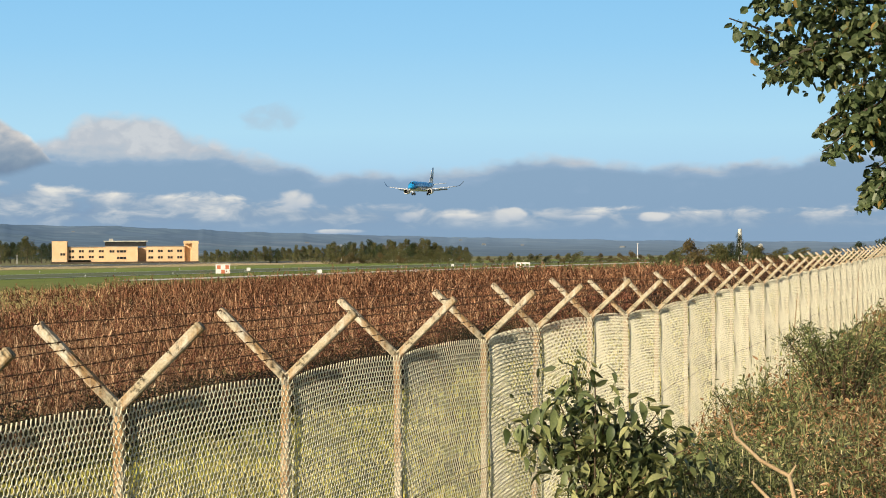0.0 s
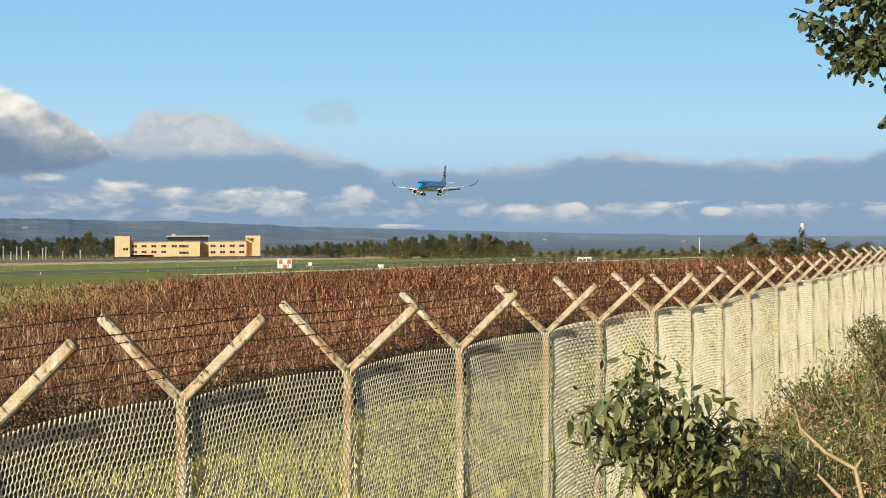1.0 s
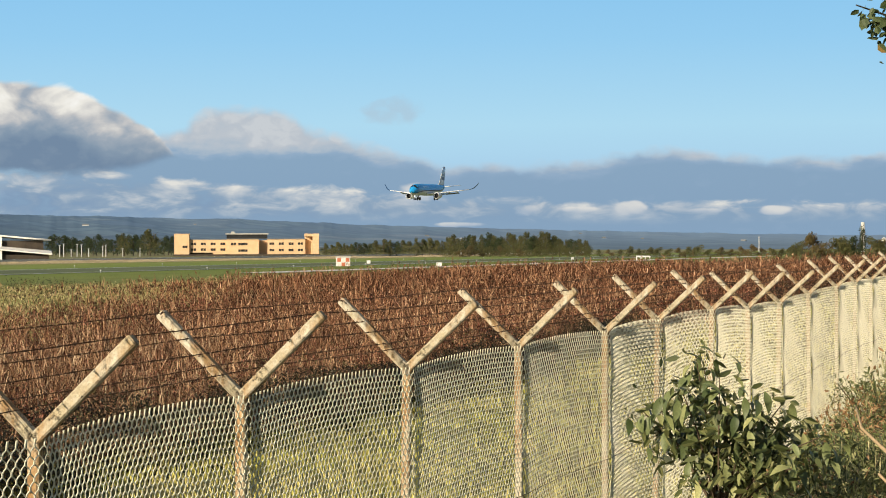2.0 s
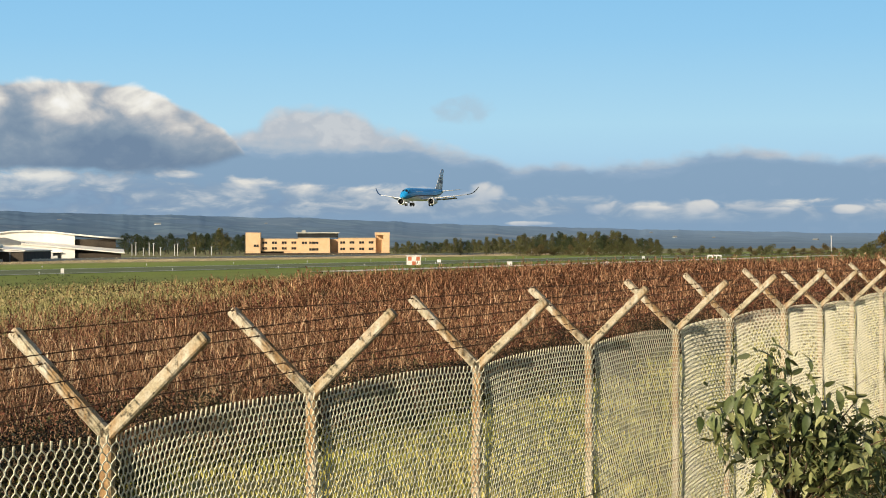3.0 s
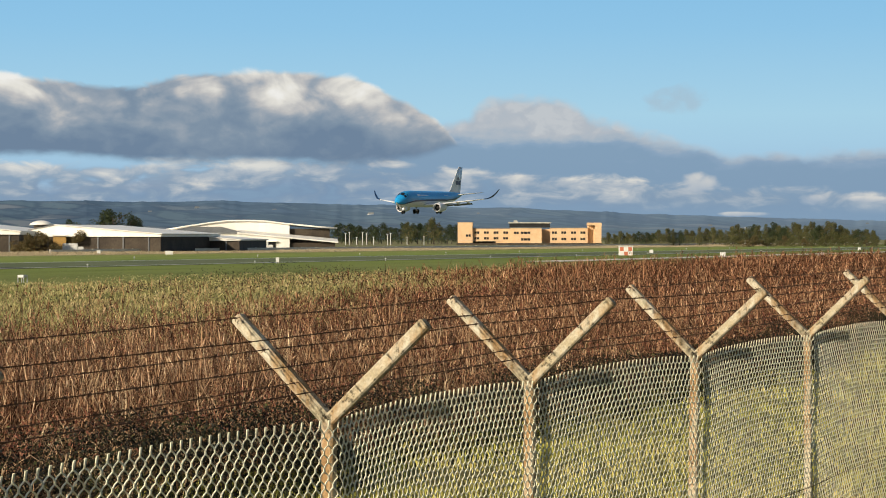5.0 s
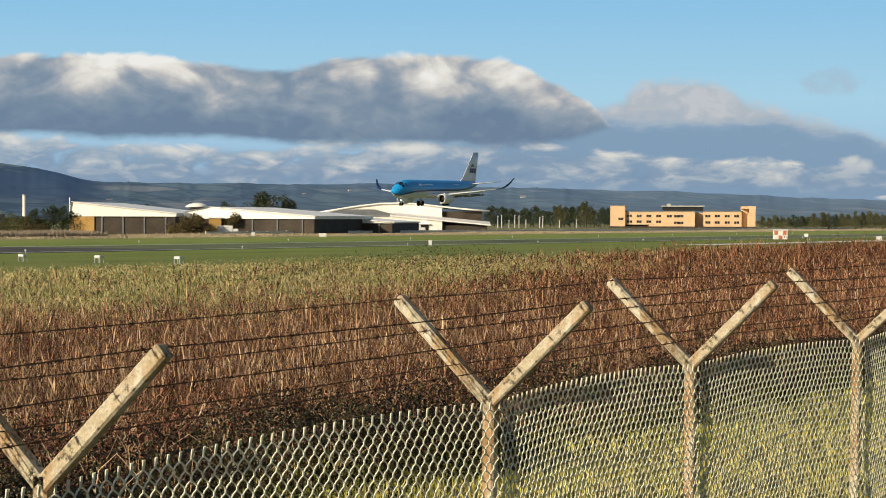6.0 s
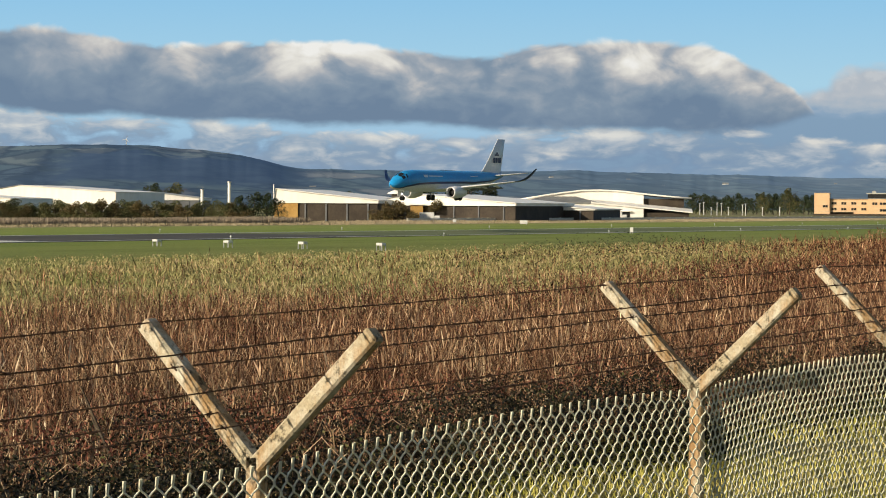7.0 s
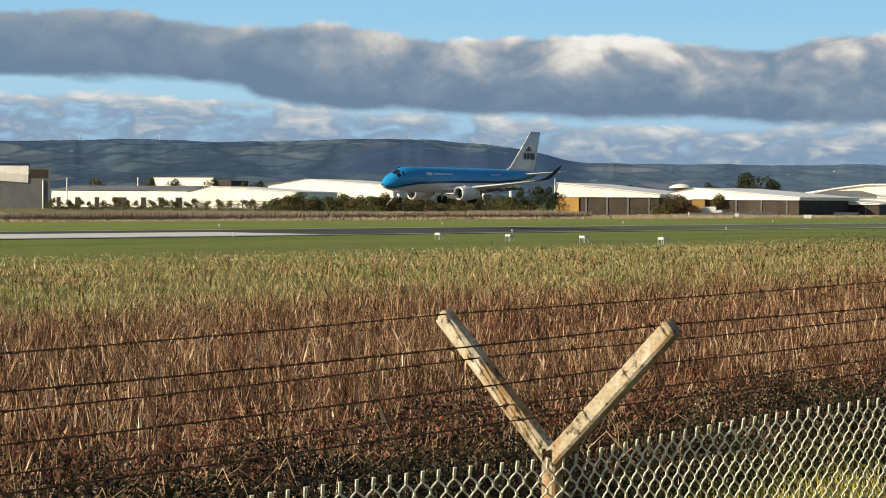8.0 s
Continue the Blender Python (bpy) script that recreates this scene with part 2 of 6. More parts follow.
def sky_material():
    n = Nodes("sky_glow")
    uvn = n.node("ShaderNodeUVMap")
    sep = n.node("ShaderNodeSeparateXYZ")
    n.link(uvn.outputs[0], sep.inputs[0])
    az, el = sep.outputs[0], sep.outputs[1]
    t_az = n.math("DIVIDE", n.math("SUBTRACT", az, AZ0), AZ1 - AZ0)

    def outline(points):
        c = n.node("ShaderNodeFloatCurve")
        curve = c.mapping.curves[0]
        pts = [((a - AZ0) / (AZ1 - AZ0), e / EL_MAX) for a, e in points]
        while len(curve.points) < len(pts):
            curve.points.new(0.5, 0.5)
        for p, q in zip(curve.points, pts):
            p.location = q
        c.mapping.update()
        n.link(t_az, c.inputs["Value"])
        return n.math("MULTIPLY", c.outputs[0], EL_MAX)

    def cloud_noise(scale, detail, sx=1.0, sy=1.0, shift=0.0, rough=0.55, warp=0.0):
        m = n.node("ShaderNodeMapping")
        m.inputs["Scale"].default_value = (sx, sy, 1)
        m.inputs["Location"].default_value = (shift, shift * 0.7, shift * 0.3)
        n.link(uvn.outputs[0], m.inputs["Vector"])
        t = n.node("ShaderNodeTexNoise")
        t.inputs["Scale"].default_value = scale
        t.inputs["Detail"].default_value = detail
        t.inputs["Roughness"].default_value = rough
        t.inputs["Distortion"].default_value = warp
        n.link(m.outputs[0], t.inputs["Vector"])
        return n.math("SUBTRACT", t.outputs["Fac"], 0.5)

    def step(x, a, b):
        m = n.node("ShaderNodeMapRange")
        m.interpolation_type = "SMOOTHSTEP"
        m.inputs["From Min"].default_value = a
        m.inputs["From Max"].default_value = b
        n.link(x, m.inputs["Value"])
        return m.outputs[0]

    clear = n.ramp(n.math("DIVIDE", el, 16.0), [(0.0, (0.33, 0.47, 0.64)), (0.12, (0.40, 0.63, 0.82)), (0.2, (0.42, 0.69, 0.86)), (0.34, (0.30, 0.60, 0.86)), (0.5, (0.22, 0.52, 0.83)), (1.0, (0.14, 0.38, 0.74))])
    billow = cloud_noise(0.62, 5, 1.0, 1.7, 3.0, 0.48, 0.5)
    fine = cloud_noise(2.2, 4, 1.0, 1.5, 9.0, 0.5, 0.5)

    def puff(scale, shift):
        """Rounded heads of cloud, between -0.5 and 0.5."""
        m = n.node("ShaderNodeMapping")
        m.inputs["Scale"].default_value = (1.0, 1.45, 1)
        m.inputs["Location"].default_value = (shift, shift * 0.6, 0)
        w = n.node("ShaderNodeTexNoise", in_Scale=1.3, in_Detail=3.0)
        n.link(uvn.outputs[0], w.inputs["Vector"])
        k = n.node("ShaderNodeVectorMath")
        k.operation = "MULTIPLY_ADD"
        n.link(w.outputs["Color"], k.inputs[0])
        k.inputs[1].default_value = (0.8, 0.6, 0)
        n.link(uvn.outputs[0], k.inputs[2])
        n.link(k.outputs[0], m.inputs["Vector"])
        c = n.node("ShaderNodeTexVoronoi", in_Scale=scale)
        c.feature = "SMOOTH_F1"
        c.inputs["Smoothness"].default_value = 0.35
        n.link(m.outputs[0], c.inputs["Vector"])
        return n.math("SUBTRACT", 0.5, c.outputs["Distance"])

    heads = n.math("ADD", n.math("MULTIPLY", puff(0.75, 2.0), 0.6), n.math("MULTIPLY", puff(1.9, 6.0), 0.4))
    lump = n.math("ADD", n.math("ADD", n.math("MULTIPLY", billow, 0.6), n.math("MULTIPLY", fine, 0.4)), n.math("MULTIPLY", heads, 0.7))

    # thin haze and far low layer towards the horizon
    haze = n.math("SUBTRACT", 1.0, step(el, 0.2, 2.6))
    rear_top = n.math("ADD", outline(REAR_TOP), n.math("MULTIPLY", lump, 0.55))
    rear = n.math("MULTIPLY", step(n.math("SUBTRACT", rear_top, el), -0.05, 0.30), 0.93)
    bright = n.math("SUBTRACT", el, n.math("ADD", n.math("MINIMUM", 2.36, n.math("SUBTRACT", rear_top, 0.42)), n.math("MULTIPLY", cloud_noise(0.8, 5, 0.6, 1.8, 21.0), -1.0)))
    rear_light = n.math("ADD", step(bright, -0.16, 0.5), n.math("ADD", n.math("MULTIPLY", heads, 0.3), n.math("SUBTRACT", n.math("MULTIPLY", fine, 0.55), 0.06)))
    rear_col = n.ramp(rear_light, [(0.0, (0.235, 0.355, 0.50)), (0.3, (0.27, 0.385, 0.53)), (0.62, (0.40, 0.475, 0.56)), (0.9, (0.50, 0.53, 0.575)), (1.0, (0.58, 0.60, 0.625))])
    sky_a = n.mix(n.math("MULTIPLY", haze, 0.75), clear, (0.28, 0.42, 0.60))
    sky_b = n.mix(rear, sky_a, rear_col)
    # broken low cumulus with bright tops
    puffs = cloud_noise(1.1, 5, 0.75, 2.1, 41.0, 0.55, 0.4)
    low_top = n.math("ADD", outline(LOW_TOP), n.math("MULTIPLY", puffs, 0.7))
    low_body = n.math("MULTIPLY", step(n.math("SUBTRACT", low_top, el), 0.0, 0.22), step(el, 0.55, 1.15))
    gaps = step(n.math("ADD", puffs, n.math("MULTIPLY", heads, 0.45)), -0.26, 0.0)
    low_light = n.math("ADD", n.math("ADD", n.math("MULTIPLY", puffs, 1.9), 0.42), n.math("ADD", n.math("MULTIPLY", heads, 0.5), n.math("MULTIPLY", step(n.math("SUBTRACT", low_top, el), 0.6, 0.0), 0.3)))
    low_col = n.ramp(low_light, [(0.15, (0.20, 0.30, 0.45)), (0.45, (0.28, 0.38, 0.50)), (0.68, (0.50, 0.55, 0.60)), (0.92, (0.80, 0.78, 0.72))])
    sky_c = n.mix(n.math("MULTIPLY", n.math("MULTIPLY", low_body, gaps), 0.9), sky_b, low_col)
    # small separate puffs low over the hills
    for pa, pe, ra, re in ((26.0, 0.98, 0.42, 0.17), (28.65, 1.04, 0.45, 0.16), (32.3, 0.95, 0.5, 0.12), (23.1, 1.42, 0.62, 0.28), (30.6, 0.96, 0.8, 0.07), (24.4, 0.62, 0.7, 0.07), (27.3, 1.0, 0.6, 0.08)):
        qx = n.math("DIVIDE", n.math("SUBTRACT", az, pa), ra)
        qy = n.math("DIVIDE", n.math("SUBTRACT", el, pe), re)
        q = n.math("ADD", n.math("ADD", n.math("MULTIPLY", qx, qx), n.math("MULTIPLY", qy, qy)), n.math("MULTIPLY", lump, -3.0))
        tone = n.ramp(n.math("ADD", n.math("MULTIPLY", qy, 0.35), n.math("ADD", 0.5, heads)), [(0.2, (0.40, 0.48, 0.58)), (0.75, (0.70, 0.70, 0.68))])
        sky_c = n.mix(n.math("MULTIPLY", step(q, 1.25, 0.3), 0.85), sky_c, tone)
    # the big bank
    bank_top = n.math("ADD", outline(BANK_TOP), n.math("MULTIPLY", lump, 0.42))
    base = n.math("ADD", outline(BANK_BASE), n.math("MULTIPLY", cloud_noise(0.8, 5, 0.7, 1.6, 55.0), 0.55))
    over = n.math("SUBTRACT", bank_top, el)
    bank = n.math("MULTIPLY", step(over, -0.02, 0.16), step(n.math("SUBTRACT", el, base), -0.05, 0.25))
    high = n.math("DIVIDE", n.math("SUBTRACT", el, base), n.math("MAXIMUM", n.math("SUBTRACT", bank_top, base), 0.2))
    right_side = step(az, -9.0, 6.0)
    glow = n.math("ADD", n.math("MULTIPLY", high, 0.74), n.math("ADD", n.math("MULTIPLY", billow, n.math("ADD", 0.55, n.math("MULTIPLY", high, 1.3))), n.math("ADD", n.math("MULTIPLY", fine, 0.3), n.math("MULTIPLY", heads, n.math("MULTIPLY", high, 0.75)))))
    glow = n.math("ADD", n.math("MULTIPLY", glow, n.math("ADD", n.math("MULTIPLY", right_side, 0.52), 0.55)), n.math("MULTIPLY", step(over, 0.4, 0.0), 0.10))
    bank_col = n.ramp(glow, [(0.08, (0.17, 0.25, 0.36)), (0.32, (0.235, 0.315, 0.41)), (0.50, (0.35, 0.405, 0.47)), (0.66, (0.56, 0.56, 0.56)), (0.85, (0.82, 0.80, 0.74)), (1.0, (0.93, 0.92, 0.88))])
    sky_d = n.mix(bank, sky_c, bank_col)
    # a thin stray wisp
    wx = n.math("DIVIDE", n.math("SUBTRACT", az, 22.3), 0.85)
    wy = n.math("DIVIDE", n.math("SUBTRACT", el, 3.5), 0.34)
    r = n.math("ADD", n.math("ADD", n.math("MULTIPLY", wx, wx), n.math("MULTIPLY", wy, wy)), n.math("MULTIPLY", lump, 5.0))
    sky_e = n.mix(n.math("MULTIPLY", step(r, 1.3, -0.4), 0.45), sky_d, (0.42, 0.50, 0.58))
    em = n.node("ShaderNodeEmission")
    n.link(sky_e, em.inputs[0])
    em.inputs[1].default_value = 0.75
    n.link(em.outputs[0], n.tree.nodes["Material Output"].inputs["Surface"])
    return n.mat


def build_sky():
    D = 4800
    me_v, me_f, uvs = [], [], []
    azs = [-30 + 1 * i for i in range(91)]
    els = [-1 + 1.0 * i for i in range(24)]
    for e in els:
        for a in azs:
            me_v.append(tuple(polar(a, D, D * math.tan(radians(e)))))
            uvs.append((a, e))
    w = len(azs)
    for j in range(len(els) - 1):
        for i in range(w - 1):
            a = j * w + i
            me_f.append((a, a + w, a + w + 1, a + 1))
    me = mesh_of("sky_backdrop", me_v, me_f, sky_material(), True)
    layer = me.uv_layers.new(name="UVMap")
    for loop in me.loops:
        layer.data[loop.index].uv = uvs[loop.vertex_index]
    tagged(new("backdrop_sky", me), "blue afternoon sky with a bank of grey-white cumulus clouds", "sky", kind="structure")


build_sky()

# ---------- hills ----------
def skyline(az):
    """Elevation of the far ridge, in degrees."""
    base = np.interp(az, [-40, -14, -11.4, -7.8, -5.6, -3.6, -2.1, -0.5, 1.0, 1.8, 2.5, 3.2, 3.8, 5, 9, 11, 13, 18.5, 22, 26, 30, 34, 40, 70],
                     [1.3, 1.35, 1.37, 1.46, 1.40, 1.45, 1.51, 1.50, 1.40, 1.30, 1.16, 0.97, 0.92, 0.90, 0.88, 0.90, 0.84, 0.72, 0.56, 0.44, 0.34, 0.26, 0.22, 0.2])
    woods = 0.045 * max(0.0, noise.noise(Vector((az * 1.7, 3, 2)))) * (0.6 + noise.noise(Vector((az * 14.0, 0, 5))))
    return float(base) + 0.03 * noise.noise(Vector((az * 0.9, 0, 7))) + 0.012 * noise.noise(Vector((az * 5.0, 0, 2))) + woods


def hill_material():
    """Hedged fields, woods and one wooded scarp, with distance haze mixed into the base colour."""
    n = Nodes("far_hillside", 1.0, spec=0.0)
    pos = n.coords()
    warp = n.node("ShaderNodeTexNoise", in_Scale=0.004, in_Detail=3.0)
    n.link(pos, warp.inputs["Vector"])
    bent = n.node("ShaderNodeVectorMath", in_1=(0, 0, 0))
    bent.operation = "MULTIPLY_ADD"
    n.link(warp.outputs["Color"], bent.inputs[0])
    bent.inputs[1].default_value = (90, 160, 0)
    n.link(pos, bent.inputs[2])
    squash = n.node("ShaderNodeMapping")
    squash.inputs["Scale"].default_value = (1.0, 0.34, 0.0)
    n.link(bent.outputs[0], squash.inputs["Vector"])
    cells = n.node("ShaderNodeTexVoronoi", in_Scale=0.011)
    n.link(squash.outputs[0], cells.inputs["Vector"])
    pick = n.node("ShaderNodeSeparateColor")
    n.link(cells.outputs["Color"], pick.inputs[0])
    fields = n.ramp(pick.outputs[0], [(0.0, (0.085, 0.115, 0.13)), (0.35, (0.105, 0.145, 0.135)), (0.7, (0.145, 0.185, 0.15)), (0.9, (0.20, 0.215, 0.17)), (1.0, (0.26, 0.25, 0.20))])
    edges = n.node("ShaderNodeTexVoronoi", in_Scale=0.011)
    edges.feature = "DISTANCE_TO_EDGE"
    n.link(squash.outputs[0], edges.inputs["Vector"])
    hedge = n.ramp(edges.outputs["Distance"], [(0.03, 0.42), (0.10, 1.0)])
    woods = n.ramp(n.noise(0.009, 5, 0.65, stretch=(1.0, 0.3, 2.0)), [(0.47, 1.0), (0.53, 0.45)])
    col = n.mix(1.0, n.mix(1.0, fields, hedge, "MULTIPLY"), woods, "MULTIPLY")
    sep = n.node("ShaderNodeSeparateXYZ")
    n.link(pos, sep.inputs[0])
    rough = n.math("MULTIPLY", n.math("SUBTRACT", n.noise(0.006, 5, 0.65), 0.5), 1.0)
    across = n.math("ADD", n.math("DIVIDE", sep.outputs[0], 1000.0), n.math("MULTIPLY", rough, 0.22))
    height = n.math("ADD", n.math("DIVIDE", sep.outputs[2], 100.0), n.math("MULTIPLY", rough, 0.9))
    scarp = n.mix(1.0, n.ramp(n.math("ADD", across, 0.5), [(0.29, 0.0), (0.36, 1.0), (0.70, 1.0), (0.78, 0.0)]), n.ramp(height, [(0.22, 0.0), (0.42, 1.0), (0.90, 1.0), (1.0, 0.0)]), "MULTIPLY")
    scarp_col = n.ramp(n.noise(0.02, 4, 0.6, stretch=(1.0, 0.4, 1.2)), [(0.35, (0.028, 0.046, 0.085)), (0.65, (0.055, 0.082, 0.12))])
    col = n.mix(scarp, col, scarp_col)
    # painted haze: blue mixed into the colour, stronger and paler towards the right
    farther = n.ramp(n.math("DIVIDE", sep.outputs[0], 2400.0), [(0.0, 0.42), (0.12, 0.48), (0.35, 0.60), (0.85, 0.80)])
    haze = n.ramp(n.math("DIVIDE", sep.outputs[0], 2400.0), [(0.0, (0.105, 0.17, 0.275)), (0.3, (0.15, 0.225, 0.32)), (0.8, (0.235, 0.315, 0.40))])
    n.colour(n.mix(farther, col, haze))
    return n.mat


def build_hills():
    azs = [-40 + 0.07 * i for i in range(1430)]
    s = Shape()
    rows = [(0.0, 2500), (0.12, 2800), (0.3, 3200), (0.5, 3500), (0.72, 3800), (0.9, 4050), (1.0, 4300), (0.6, 4600)]
    for k, d in rows:
        for a in azs:
            e = skyline(a) * k
            z = 4.2 + d * math.tan(radians(e))
            if 0.05 < k < 0.95:
                z += 9 * noise.noise(Vector((a * 0.8, d * 0.01, 0))) * k
            s.v.append(tuple(polar(a, d, z if k else -1.0)))
    w = len(azs)
    for j in range(len(rows) - 1):
        for i in range(w - 1):
            a = j * w + i
            s.f.append((a, a + 1, a + w + 1, a + w))
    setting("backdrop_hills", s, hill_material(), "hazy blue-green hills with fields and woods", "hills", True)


build_hills()

# ---------- perimeter fence ----------
def concrete_material():
    n = Nodes("weathered_concrete", 0.92, spec=0.15)
    base = n.ramp(n.noise(5.0, 5), [(0.3, (0.42, 0.34, 0.20)), (0.45, (0.50, 0.44, 0.31)), (0.6, (0.60, 0.55, 0.43)), (0.75, (0.68, 0.65, 0.55))])
    grit = n.ramp(n.noise(90.0, 4, 0.7), [(0.3, 0.6), (0.65, 1.0)])
    lichen = n.ramp(n.noise(22.0, 5, 0.7), [(0.36, 0.28), (0.44, 1.0)])
    rust = n.ramp(n.noise(7.0, 5, 0.7, stretch=(1.0, 1.0, 0.35)), [(0.46, (1.0, 1.0, 1.0)), (0.6, (0.72, 0.52, 0.34)), (0.72, (0.50, 0.33, 0.20))])
    n.colour(n.mix(1.0, n.mix(1.0, n.mix(1.0, base, rust, "MULTIPLY"), grit, "MULTIPLY"), lichen, "MULTIPLY"))
    n.bump(n.noise(60.0, 4), 0.6, 0.006)
    return n.mat


POST_CONCRETE = concrete_material()
WIRE_COATED = mottled("pale_coated_wire", (0.84, 0.81, 0.62), (0.90, 0.87, 0.69), 8.0, 0.45)
RUST = mottled("rusty_barbed_wire", (0.08, 0.043, 0.026), (0.16, 0.09, 0.055), 20.0, 0.9)
PITCH = 3.0
V_RISE, V_REACH, POST_W = 0.448, 0.470, 0.056

# uneven spacing and height of the posts along the fence
POST_U = [-0.02, 3.08, 5.42, 8.29, 11.09, 14.12, 16.52, 19.6, 22.15, 24.84, 27.77, 31.19, 33.89, 36.42, 39.38, 42.41, 44.84, 47.84, 50.68]
POST_Z = [3.36, 3.40, 3.43, 3.425, 3.445, 3.45, 3.475, 3.49, 3.45, 3.44, 3.50, 3.545, 3.575, 3.577, 3.59, 3.64, 3.67, 3.70, 3.73]


def fence_top(i):
    """Place of the fork of post i."""
    last = len(POST_U) - 1
    if 0 <= i <= last:
        u, z = POST_U[i], POST_Z[i]
    elif i < 0:
        u, z = PITCH * i, 3.36 + 0.052 * i
    else:
        u = POST_U[last] + 2.86 * (i - last)
        z = POST_Z[last] + rise(u) - rise(POST_U[last]) + 0.02 * math.sin(i * 2.3)
    return uv(u, 0.0, z)


def fork_arm(sign):
    s = Shape()
    h = POST_W / 2
    s.box((-h, -h, 0.0), (h, h, math.hypot(V_RISE, V_REACH)))
    s.bevel(0.008)
    m = Matrix.Translation((0, 0, 0)) @ pose(0, 0, 0, -sign * math.degrees(math.atan2(V_REACH, V_RISE)))
    s.v = [tuple(m @ Vector(p)) for p in s.v]
    return s


def chain_link(near):
    """One bay of woven wire, 3 m long, hanging down from z = 0: flat spirals that hook into one another."""
    s = Shape()
    n, rows = 84, 65
    w, h, r = PITCH / n, 0.0375, 0.0039 if near else 0.0031
    for i in range(n):
        pts = []
        for k in range(rows + 1):
            right = (k + i) % 2
            x = (i + (1.0 if right else 0.0)) * w + (0.0030 if right else -0.0030)
            for dz in (0.0032, -0.0032) if near else (0.0,):
                pts.append([x, 0.0, -k * h + dz])
            front = 0.004 if right else -0.004
            xm = (i + 0.5) * w
            if near:
                pts.append([xm, front, -(k + 0.5) * h])
        right = i % 2
        x = (i + (1.0 if right else 0.0)) * w
        pts.insert(0, [x + (0.004 if right else -0.004), -0.004, 0.030])
        for q in pts:
            t = q[0] / PITCH
            q[2] += 0.030 * 4 * t * (1 - t)
            q[1] += 0.05 * 4 * t * (1 - t) + 0.008 * math.sin(q[2] * 7 + t * 9)
        s.tube(pts, r, 3, False)
    return s.mesh("wire_netting", WIRE_COATED, True)


BAYS = 48


def build_fence():
    arm_a, arm_b = fork_arm(1).mesh("arm", POST_CONCRETE), fork_arm(-1).mesh("arm", POST_CONCRETE)
    shaft = Shape().box((-POST_W / 2, -POST_W / 2, -2.75), (POST_W / 2, POST_W / 2, 0.04)).bevel(0.008).mesh("post", POST_CONCRETE)
    net, net_far = chain_link(True), chain_link(False)
    fence = thing("perimeter_fence", "chain-link airfield fence on concrete posts with forked barbed-wire arms", "fence")
    tops = [fence_top(i - 2) for i in range(BAYS + 1)]
    for i, p in enumerate(tops):
        m = Matrix.Translation(p) @ pose(0, 0, 0, random.uniform(-1, 1), random.uniform(-0.8, 0.8), FENCE_ANGLE)
        post = part("post", shaft, None, fence)
        post.matrix_basis = m
        part("arm", arm_a, None, post)
        part("arm", arm_b, None, post)
        if i < BAYS:
            q = tops[i + 1]
            d = q - p
            b = part("wire_netting", net if i < 8 else net_far, None, fence, "pale diamond wire netting")
            b.matrix_basis = (Matrix.Translation(p + Vector((0, 0, -0.02)) - DV * 0.045) @ pose(0, 0, 0, 0, 0, math.degrees(math.atan2(d.y, d.x)))
                              @ pose(0, 0, 0, 0, -math.degrees(math.atan2(d.z, math.hypot(d.x, d.y)))) @ Matrix.Diagonal((d.length / PITCH, 1, 1, 1)))
    return fence, tops


FENCE, TOPS = build_fence()

# ---------- barbed wire ----------
def build_wires():
    spots = []
    for sign in (1, -1):
        for k in (0.93, 0.62, 0.30):
            spots.append((sign, k))
    for sign, k in spots:
        s = Shape()
        for i in range(len(TOPS) - 1):
            p, q = TOPS[i], TOPS[i + 1]
            off = -DV * (sign * V_REACH * k) + Vector((0, 0, V_RISE * k + 0.035))
            a, b = p + off, q + off
            sag = random.uniform(0.003, 0.010)
            far = i > 14
            pts = [a.lerp(b, t) + Vector((0, 0, -4 * sag * t * (1 - t))) for t in (0, 0.25, 0.5, 0.75)] + [b]
            s.tube(pts, 0.0029 if not far else 0.0042, 3, False)
            if i < 16:
                n = 22
                for j in range(n):
                    t = (j + 0.5) / n
                    c = a.lerp(b, t) + Vector((0, 0, -4 * sag * t * (1 - t)))
                    for w in range(2):
                        d = Vector((random.uniform(-1, 1), random.uniform(-1, 1), random.uniform(-1, 1))).normalized() * 0.016
                        s.tube([c - d, c + d], 0.0022, 3, False)
                    s.tube([c - DU * 0.008, c + DU * 0.008], 0.0048, 4, False)
        wire = part("barbed_wire", s, RUST, FENCE, "rusty barbed wire")

    # tension wires through the netting
    for drop in (1.15,):
        s = Shape()
        for i in range(len(TOPS) - 1):
            p, q = (t - DV * 0.058 - Vector((0, 0, drop)) for t in (TOPS[i], TOPS[i + 1]))
            s.tube([p, (p + q) / 2 + DV * 0.05, q], 0.003, 3, False)
        part("tension_wire", s, RUST, FENCE, "dark tension wire")


build_wires()

# ---------- growth: blades and leaves in joined sheets ----------
RNG = np.random.default_rng(7)


def tri_mesh(name, verts, per, mat):
    """A mesh of loose faces with per corners each, from an (n * per, 3) array."""
    n = len(verts)
    me = bpy.data.meshes.new(name)
    me.vertices.add(n)
    me.vertices.foreach_set("co", verts.astype(np.float32).ravel())
    me.loops.add(n)
    me.loops.foreach_set("vertex_index", np.arange(n, dtype=np.int32))
    me.polygons.add(n // per)
    me.polygons.foreach_set("loop_start", np.arange(0, n, per, dtype=np.int32))
    me.materials.append(mat)
    me.update(calc_edges=True)
    return me


def vnoise(u, v, s):
    """Cheap smooth patchiness between -1 and 1."""
    return (np.sin(u * s + 1.3 * np.sin(v * s * 0.7 + 0.5)) + np.sin(v * s * 1.31 + 1.7 * np.sin(u * s * 0.63 + 2.0)) + np.sin((u + v) * s * 0.77 + 4.0)) / 3


